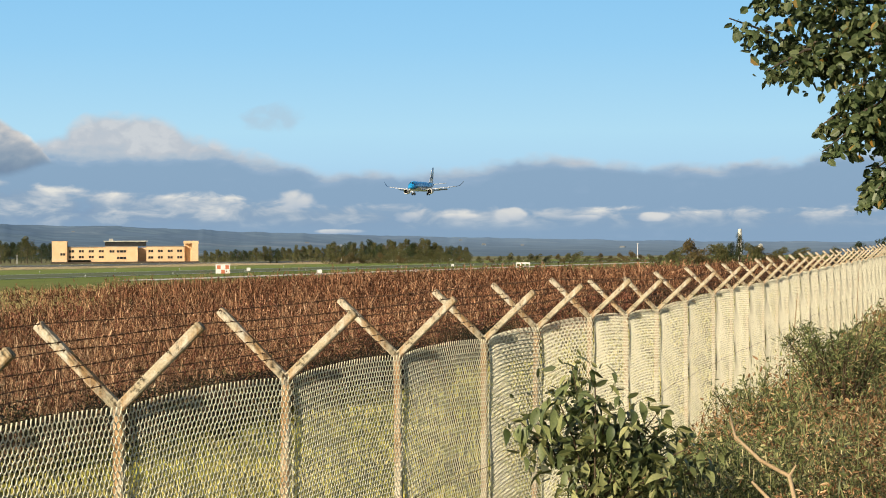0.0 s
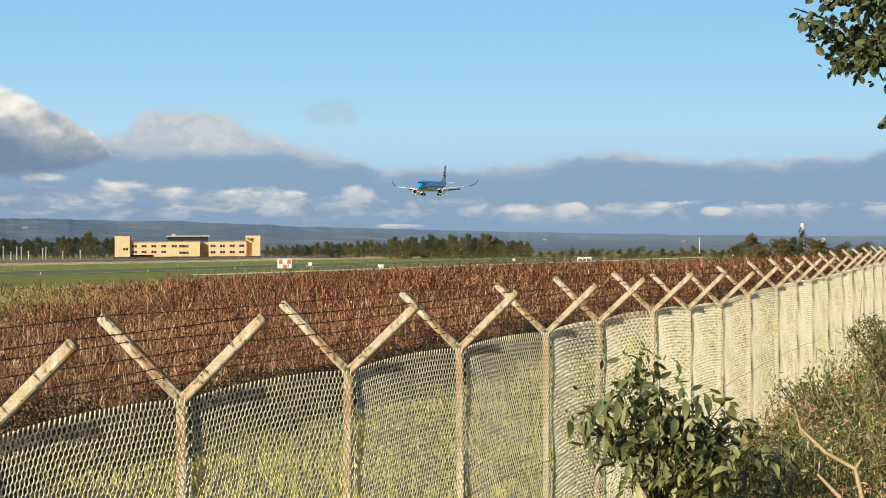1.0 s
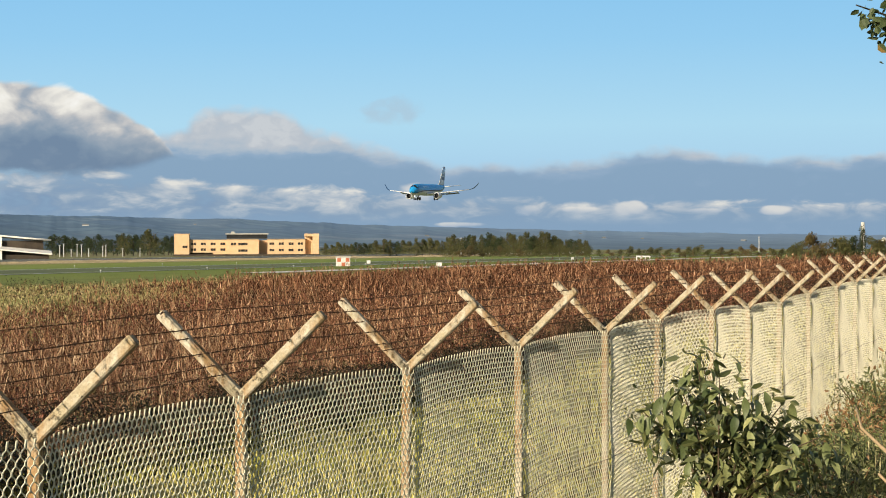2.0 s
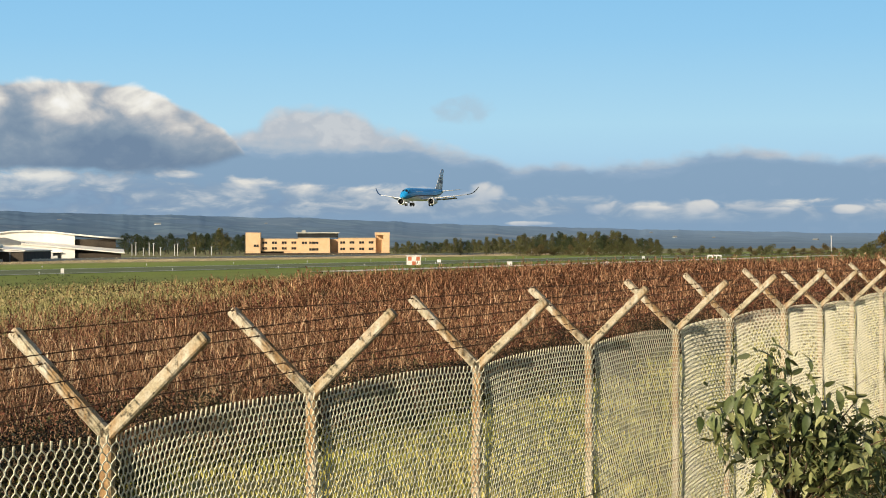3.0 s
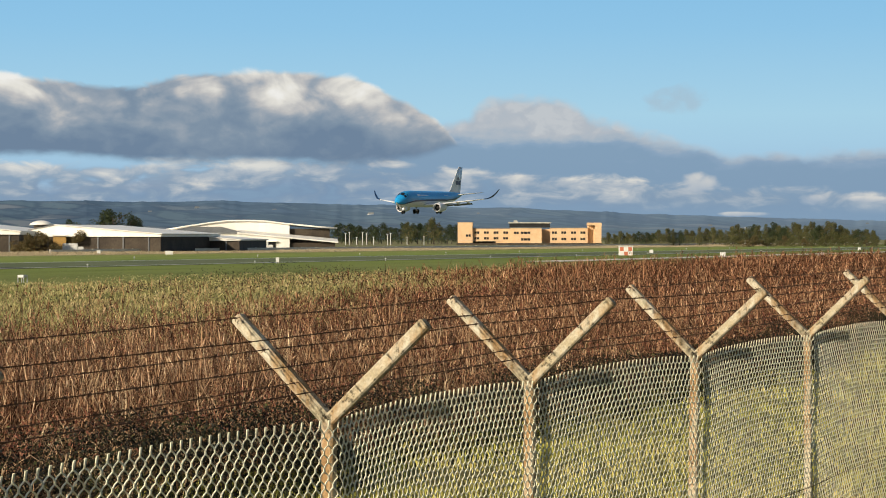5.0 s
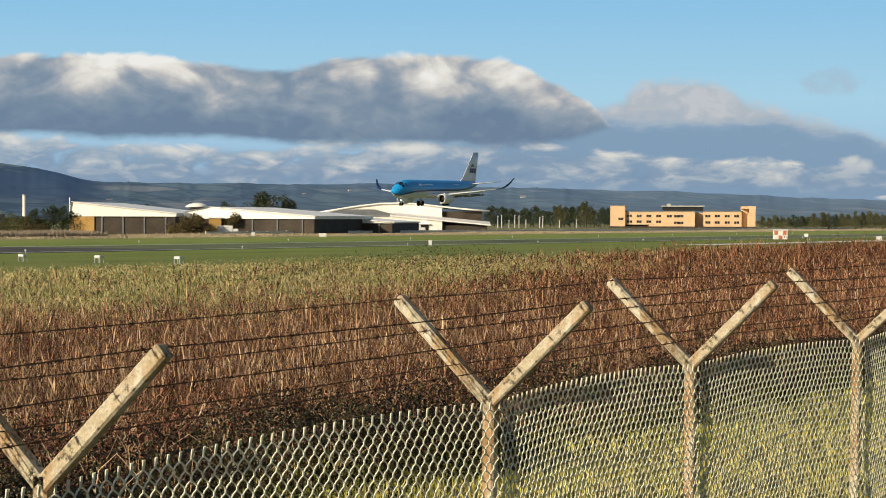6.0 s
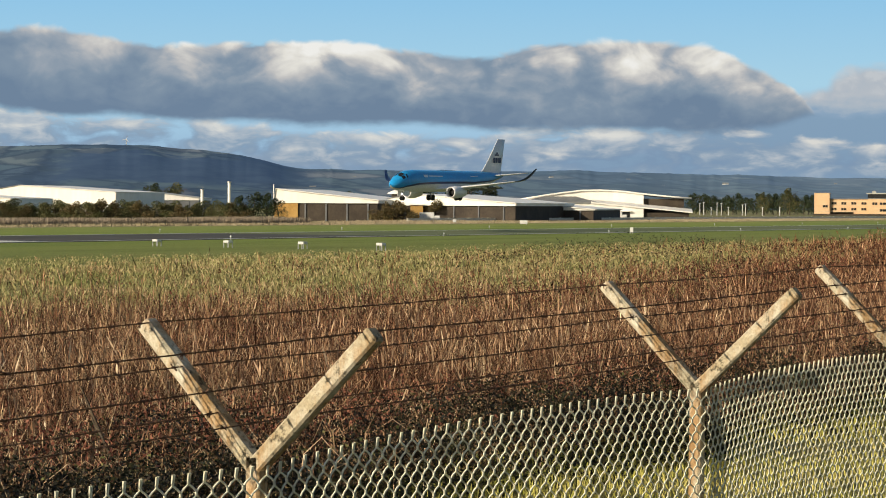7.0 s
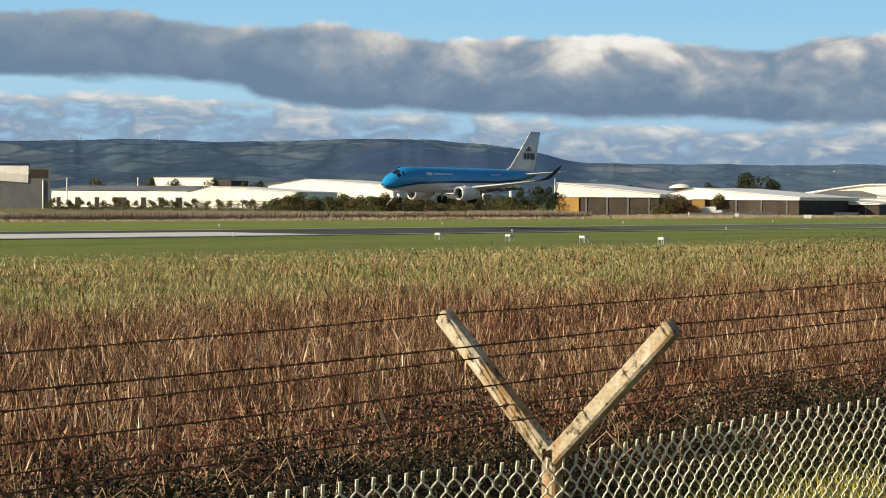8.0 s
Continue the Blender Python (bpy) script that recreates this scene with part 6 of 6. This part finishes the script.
SHRUB_LEAF = growth_material("glossy_shrub_leaves", [(0.0, (0.03, 0.045, 0.014)), (0.5, (0.10, 0.125, 0.042)), (0.85, (0.21, 0.235, 0.09)), (1.0, (0.38, 0.39, 0.18))], None, 2.0, 0.38, 0.5, 0.25)
TREE_LEAF = growth_material("tree_leaves", [(0.0, (0.05, 0.085, 0.034)), (0.55, (0.115, 0.165, 0.07)), (0.97, (0.20, 0.25, 0.12)), (1.0, (0.5, 0.28, 0.05))], None, 2.0, 0.45, 0.4, 0.35)
BANK_GREEN = growth_material("bank_green_leaves", [(0.0, (0.04, 0.055, 0.02)), (0.45, (0.19, 0.22, 0.075)), (0.8, (0.40, 0.41, 0.16)), (1.0, (0.62, 0.56, 0.30))], [(0.38, (0.3, 0.3, 0.27)), (0.62, (1, 1, 1))], 2.6, 0.55, 0.35, 0.2)
BANK_BROWN = growth_material("bank_dead_bracken", [(0.0, (0.09, 0.05, 0.025)), (0.4, (0.32, 0.18, 0.08)), (0.75, (0.55, 0.35, 0.18)), (1.0, (0.74, 0.58, 0.36))], [(0.38, (0.35, 0.32, 0.3)), (0.62, (1, 1, 1))], 2.5)
GORSE_GREEN = growth_material("gorse_needles", [(0.0, (0.03, 0.045, 0.02)), (0.45, (0.12, 0.165, 0.06)), (0.8, (0.26, 0.31, 0.115)), (1.0, (0.46, 0.42, 0.20))], None, 3.0, 0.6, 0.3, 0.12)
TWIG = mottled("pale_dry_twig", (0.34, 0.24, 0.13), (0.48, 0.36, 0.22), 12.0, 0.85)
TWIG_DARK = mottled("brown_twig", (0.07, 0.05, 0.03), (0.13, 0.095, 0.06), 12.0, 0.9)


def bank_top(u, v):
    prof = np_smooth(-5.6, -3.9, v) * (1 - np_smooth(-3.4, -2.0, v))
    r = 0.30 * np_smooth(20, 75, u) + 1.3 * np_smooth(60, 190, u)
    lumps = -0.06 + 0.24 * vnoise(u * 0.8, v, 2.3) + 0.22 * np.abs(vnoise(u, v, 5.1)) + 0.14 * vnoise(u, v, 11.0)
    return 2.45 + r + (0.92 + lumps) * prof * np_smooth(2.6, 4.2, u)


# gorse clumps on the bank: place along and across, height over the bank, spread
GORSE = [(6.0, -2.75, 0.26, 0.30), (7.4, -2.6, 0.34, 0.32), (8.6, -3.1, 0.22, 0.36), (10.2, -2.6, 0.22, 0.36), (5.2, -3.3, 0.22, 0.3), (7.0, -3.7, 0.22, 0.35), (9.8, -4.0, 0.24, 0.4)]


def build_bank():
    n = 420000
    u = 2.6 * (70 / 2.6) ** RNG.random(n)
    v = -5.5 + 3.6 * RNG.random(n)
    top, low = bank_top(u, v), np_ground(u, v)
    z = low + (top - low) * (1 - 0.75 * RNG.random(n) ** 2.2) + 0.05 * RNG.normal(size=n)
    patch = vnoise(u, v, 2.1) + 0.5 * vnoise(u, v, 6.0) + 0.25 * RNG.normal(size=n)
    # hollows where the growth is thin
    keep = RNG.random(n) > 0.8 * np_smooth(0.15, 0.5, vnoise(u + 9, v * 1.2, 3.3) + 0.4 * vnoise(u, v, 8.0))
    u, v, z, patch = u[keep], v[keep], z[keep], patch[keep]
    n = len(u)
    far = np.maximum(1.0, (u + 6) / 16.0)
    size = (0.010 + 0.030 * RNG.random(n) ** 3.0) * far
    brown = patch > -0.1
    up = RNG.normal(size=(n, 3)) + np.array([0, 0, 0.5])
    p = to_world(u, v, z)
    g = leaf_faces(p[~brown], up[~brown], size[~brown], 0.2)
    tagged(new("bank_brambles", tri_mesh("bank_brambles", g, 4, BANK_GREEN)), "green brambles and gorse covering the verge bank", "brambles", kind="stuff")
    b = leaf_faces(p[brown], up[brown], size[brown] * 1.2, 0.16)
    tagged(new("dead_bracken", tri_mesh("dead_bracken", b, 4, BANK_BROWN)), "orange-brown dead bracken among the brambles", "bracken", kind="stuff")
    # upright needly shoots
    k = np.nonzero(RNG.random(n) < 0.06)[0]
    s = blades(u[k], v[k], z[k] - 0.05, (0.05 + 0.11 * RNG.random(len(k))), (0.004 + 0.005 * RNG.random(len(k))) * far[k], 0.7)
    tagged(new("gorse_shoots", tri_mesh("gorse_shoots", s, 4, BANK_GREEN)), "thin upright green shoots on the verge bank", "gorse", kind="stuff")
    # gorse clumps, spiny sprays that taper upwards
    rnd = random.Random(31)
    for gu, gv, gh, gw in GORSE:
        foot = uv(gu, gv, float(bank_top(np.array([gu]), np.array([gv]))[0]) - 0.28)
        bush = thing("gorse_bush", "dark green spiny gorse bush on the verge bank", "bush", Matrix.Translation(foot), "gorse along the verge")
        stems, pts, axes = Shape(), [], []
        for i in range(26):
            a, r = rnd.uniform(0, 6.28), gw * math.sqrt(rnd.random())
            tip = Vector((math.cos(a) * r, math.sin(a) * r, 0.28 + gh * rnd.uniform(0.45, 1.0) * (1.1 - 0.6 * r / gw)))
            root = Vector((tip.x * 0.3, tip.y * 0.3, 0.0))
            stems.tube([root, root.lerp(tip, 0.5) + Vector((0, 0, 0.04)), tip], [0.007, 0.005, 0.002], 4, False)
            for k in range(170):
                f = rnd.random() ** 0.7
                w = 0.055 * (1.15 - f) + 0.012
                pts.append(tuple(root.lerp(tip, f) + Vector((rnd.gauss(0, w), rnd.gauss(0, w), rnd.gauss(0, 0.02)))))
                axes.append((rnd.gauss(0, 0.8), rnd.gauss(0, 0.8), rnd.uniform(0.0, 1.3)))
        part("stems", stems, TWIG_DARK, bush)
        grow = max(1.0, (gu + 6) / 18.0)
        sizes = np.array([rnd.uniform(0.018, 0.042) * grow for p in pts])
        part("needles", tri_mesh("needles", leaf_faces(np.array(pts), np.array(axes), sizes, 0.11), 4, GORSE_GREEN), None, bush)


build_bank()


def branch(name, label, pts, radii, mat):
    t = thing(name, label, "branch")
    part("stem", Shape().tube(pts, radii, 7), mat, t, "", True)
    return t


def on_bank(az, el, d):
    p = polar(az, d, 4.25 + d * math.tan(radians(el)))
    return p


dead = branch("fallen_branch", "pale dead branch lying on the brambles", [on_bank(35.4, -4.2, 9.0), on_bank(35.55, -4.75, 8.9), on_bank(36.2, -5.35, 8.8), on_bank(36.95, -5.75, 8.7), on_bank(37.15, -6.6, 8.6)], [0.003, 0.006, 0.008, 0.009, 0.010], TWIG)
part("twig", Shape().tube([on_bank(36.95, -5.75, 8.7), on_bank(37.12, -5.45, 8.7)], [0.007, 0.003], 6), TWIG, dead)
part("twig", Shape().tube([on_bank(36.0, -5.9, 8.7), on_bank(36.6, -6.5, 8.6)], [0.005, 0.009], 6), TWIG, dead)
for az, el, d, h, lean in ((36.6, -2.4, 15, 0.35, 0.1), (38.0, -1.6, 22, 0.5, 0.1)):
    p = on_bank(az, el, d)
    branch("bare_twig", "bare dry twig standing in the brambles", [p - Vector((0, 0, 0.4)), p, p + Vector((lean * 0.3, lean * -0.1, h))], [0.006, 0.005, 0.002], TWIG)


def leaf_mesh(name, mat):
    """One folded oval leaf, unit length along y."""
    rows = [(0.0, 0.012, 0.0), (0.12, 0.10, 0.02), (0.3, 0.18, 0.03), (0.52, 0.19, 0.0), (0.75, 0.12, -0.08), (0.92, 0.04, -0.18), (1.0, 0.0, -0.24)]
    s = Shape()
    for y, w, z in rows:
        s.v += [(-w, y, z + w * 0.3), (0, y, z), (w, y, z + w * 0.3)]
    for i in range(len(rows) - 1):
        for j in range(2):
            a = i * 3 + j
            s.f.append((a, a + 1, a + 4, a + 3))
    return s.mesh(name, mat, True)


def leaf_tone(name, a, b):
    n = Nodes(name, 0.5, spec=0.3)
    info = n.node("ShaderNodeObjectInfo")
    col = n.ramp(info.outputs["Random"], [(0.0, a), (0.75, b), (1.0, (b[0] * 1.9, b[1] * 1.6, b[2] * 1.7))])
    vein = n.ramp(n.noise(9.0, 3), [(0.35, 0.75), (0.65, 1.0)])
    n.colour(n.mix(1.0, col, vein, "MULTIPLY"))
    return n.mat


def build_shrub():
    rnd = random.Random(21)
    base = on_bank(31.9, -7.6, 9.1)
    t = thing("leafy_shrub", "leafy green shrub with large oval leaves beside the fence", "shrub", Matrix.Translation(base))
    data = leaf_mesh("leaf", leaf_tone("large_shrub_leaf", (0.05, 0.075, 0.027), (0.18, 0.215, 0.085)))
    tips = [(30.75, -2.95), (30.95, -3.3), (31.35, -3.5), (30.35, -3.75), (29.35, -4.35), (29.6, -4.75), (30.0, -4.5), (30.9, -4.2), (31.6, -4.3), (32.1, -4.05), (32.45, -4.3), (32.9, -4.2), (31.2, -5.0), (30.5, -5.2), (32.2, -5.0), (31.7, -5.6), (32.9, -5.1), (33.3, -4.7), (30.9, -5.8), (32.5, -5.9), (33.5, -5.3), (33.9, -5.0), (33.2, -5.8), (34.1, -5.6)]
    right = Vector((math.cos(radians(31.3)), -math.sin(radians(31.3)), 0))
    away = Vector((math.sin(radians(31.3)), math.cos(radians(31.3)), 0))
    count, small = 0, []
    for az, el in tips:
        tip = on_bank(az + 0.6, el, 9.1 + rnd.uniform(-0.25, 0.25)) - base
        mid = tip * 0.55 + away * rnd.uniform(-0.1, 0.1) + Vector((0, 0, 0.10))
        fork = Vector((mid.x * 0.25, mid.y * 0.25, mid.z * 0.45))
        part("stem", Shape().tube([(0, 0, -0.35), tuple(fork), tuple(mid), tuple(tip)], [0.008, 0.006, 0.004, 0.002], 5), TWIG_DARK, t)
        for k in range(15):
            f = rnd.uniform(0.55, 1.04)
            p = mid.lerp(tip, (f - 0.55) / 0.45) + right * rnd.gauss(0, 0.048) + away * rnd.gauss(0, 0.07) + Vector((0, 0, rnd.gauss(0.02, 0.035)))
            d = (right * rnd.gauss(0, 1) + away * rnd.gauss(-0.3, 0.9) + Vector((0, 0, rnd.uniform(-2.4, -0.2)))).normalized()
            ob = part("leaf", data, None, t)
            s = rnd.uniform(0.06, 0.105)
            ob.matrix_basis = Matrix.Translation(p) @ d.to_track_quat("Y", "Z").to_matrix().to_4x4() @ pose(0, 0, 0, 0, rnd.uniform(-40, 40)) @ Matrix.Diagonal((s, s, s, 1))
            count += 1
        for k in range(46):
            c = mid.lerp(tip, rnd.uniform(-0.1, 1.0))
            small.append(c + right * rnd.gauss(0, 0.06) + away * rnd.gauss(0, 0.09) + Vector((0, 0, rnd.gauss(-0.01, 0.05))))
    axes = np.array([(rnd.gauss(0, 1), rnd.gauss(0, 1), rnd.uniform(-1.6, 0.5)) for p in small])
    sizes = np.array([rnd.uniform(0.03, 0.07) for p in small])
    part("foliage", tri_mesh("foliage", leaf_faces(np.array([tuple(p) for p in small]), axes, sizes, 0.2, 0.3), 4, SHRUB_LEAF), None, t)


build_shrub()


def build_tree():
    rnd = random.Random(8)
    root = polar(46.0, 10.6, 2.5)
    t = thing("broadleaf_tree", "broadleaf tree with dark green drooping leaves overhanging the verge", "tree", Matrix.Translation(root))
    trunk = Shape().tube([(0, 0, -0.4), (0.05, 0, 1.0), (0.0, 0.05, 2.2), (-0.1, 0.0, 3.6), (-0.1, 0.05, 5.2)], [0.17, 0.14, 0.12, 0.09, 0.03], 12)
    part("trunk", trunk, BARK, t, "", True)

    def spot(az, el, d=10.0):
        return on_bank(az, el, d) - root

    # twigs that reach into view, and inner limbs of the crown
    limbs = [((34.15, 5.9), (36.2, 4.8), 0.12), ((35.1, 4.55), (37.0, 5.2), 0.15), ((35.7, 5.0), (37.5, 5.4), 0.17), ((36.4, 4.7), (38.2, 5.2), 0.17), ((34.75, 6.4), (37.2, 6.2), 0.15), ((36.0, 6.2), (38.6, 6.2), 0.2), ((37.2, 5.6), (39.5, 6.0), 0.2),
             ((36.35, 3.05), (38.0, 3.9), 0.10), ((36.5, 2.45), (38.0, 3.3), 0.09), ((37.2, 3.3), (38.8, 3.8), 0.13), ((37.0, 3.9), (38.6, 4.4), 0.13), ((37.9, 2.7), (39.4, 3.4), 0.13),
             ((37.35, 1.15), (38.6, 2.2), 0.09), ((37.9, 1.5), (39.2, 2.3), 0.10), ((37.65, 1.9), (39.2, 2.6), 0.10), ((38.4, 1.2), (39.6, 2.4), 0.12),
             ((38.2, 4.6), (40.0, 5.0), 0.2), ((38.8, 3.0), (40.5, 4.0), 0.2), ((39.5, 2.0), (41, 3.5), 0.25), ((38.5, 7.2), (41, 7.0), 0.3), ((36.5, 7.4), (39, 7.2), 0.25), ((35.4, 7.3), (38, 7.2), 0.2)]
    pts, axes, sizes = [], [], []
    for (a0, e0), (a1, e1), spread in limbs:
        tip, inner = spot(a0 + 1.2, e0 + 0.1, 10 + rnd.uniform(-0.25, 0.25)), spot(a1 + 1.2, e1 + 0.1, 10.1 + rnd.uniform(-0.2, 0.2))
        joint = Vector((-0.05, 0, rnd.uniform(2.2, 3.4)))
        part("limb", Shape().tube([joint, joint.lerp(inner, 0.5) + Vector((0, 0, 0.15)), inner, inner.lerp(tip, 0.5) + Vector((0, 0, 0.03)), tip], [0.035, 0.022, 0.010, 0.006, 0.003], 6), BARK, t)
        n = int(150 + 800 * spread)
        for k in range(n):
            f = rnd.random() ** 0.8
            c = tip.lerp(inner, f)
            s = spread * (0.25 + 0.75 * min(1, f * 1.6))
            pts.append(c + Vector((rnd.gauss(0, s * 0.42), rnd.gauss(0, s * 0.6), rnd.gauss(-0.02, s * 0.42))))
            axes.append((rnd.gauss(0, 0.7), rnd.gauss(0, 0.7), rnd.uniform(-1.3, 0.1)))
            sizes.append(rnd.uniform(0.028, 0.058))
    # the rest of the crown
    for k in range(5200):
        d = Vector((rnd.gauss(0, 1), rnd.gauss(0, 1), rnd.gauss(0, 1))).normalized() * (0.5 + 0.5 * rnd.random())
        c = spot(44.8, 9.0, 10.4)
        p = c + Vector((d.x * 1.05, d.y * 1.1, d.z * 1.25))
        pts.append(p)
        axes.append((rnd.gauss(0, 0.7), rnd.gauss(0, 0.7), rnd.uniform(-1.3, 0.1)))
        sizes.append(rnd.uniform(0.05, 0.09))
    v = leaf_faces(np.array([tuple(p) for p in pts]), np.array(axes), np.array(sizes), 0.34, 0.3)
    part("crown", tri_mesh("crown", v, 4, TREE_LEAF), None, t)


build_tree()

# sapling and pale stems in front of the weeds
def weed_stem(u, v, h, lean, r, mat, label):
    z = ground_z(u, v)
    p = uv(u, v, z - 0.1)
    t = thing("dry_stem", label, "stem")
    part("stem", Shape().tube([p, p + Vector((lean * 0.3, 0, h * 0.5)), p + Vector((lean, 0, h))], [r, r * 0.8, r * 0.4], 6), mat, t)
    q = p + Vector((lean * 0.6, 0, h * 0.65))
    part("twig", Shape().tube([q, q + Vector((lean * 0.5 + 0.12, 0.1, h * 0.22))], [r * 0.5, r * 0.2], 5), mat, t)


weed_stem(12.9, 12.2, 1.5, -0.45, 0.026, TWIG_DARK, "bare brown sapling in front of the weeds")
weed_stem(10.6, 14.4, 1.35, 0.1, 0.017, TWIG, "pale bleached dead stem in the weeds")
weed_stem(24, 12.5, 1.3, 0.2, 0.012, TWIG, "pale bleached dead stem in the weeds")
weed_stem(34, 12.0, 1.4, -0.2, 0.014, TWIG, "pale bleached dead stem in the weeds")


def motions():
    """The airliner sinks along the runway's line and flares."""
    head = FENCE_ANGLE + 89.6
    rows = [(0, 728.6, 24.1, -0.4), (1.25, 647.2, 19.9, -0.6), (2.5, 565.6, 15.95, -0.7), (4, 469.2, 11.5, -0.6), (5.5, 374.7, 7.55, -0.4), (6.5, 312.0, 5.6, -0.3), (7.25, 264.8, 4.5, 0.0), (8, 217.0, 3.45, 0.3)]
    walk(JET, [(t, Matrix.Translation(uv(u, 186.5, z)) @ pose(0, 0, 0, 0, 0, head) @ pose(0, 0, 0, p)) for t, u, z, p in rows])


motions()
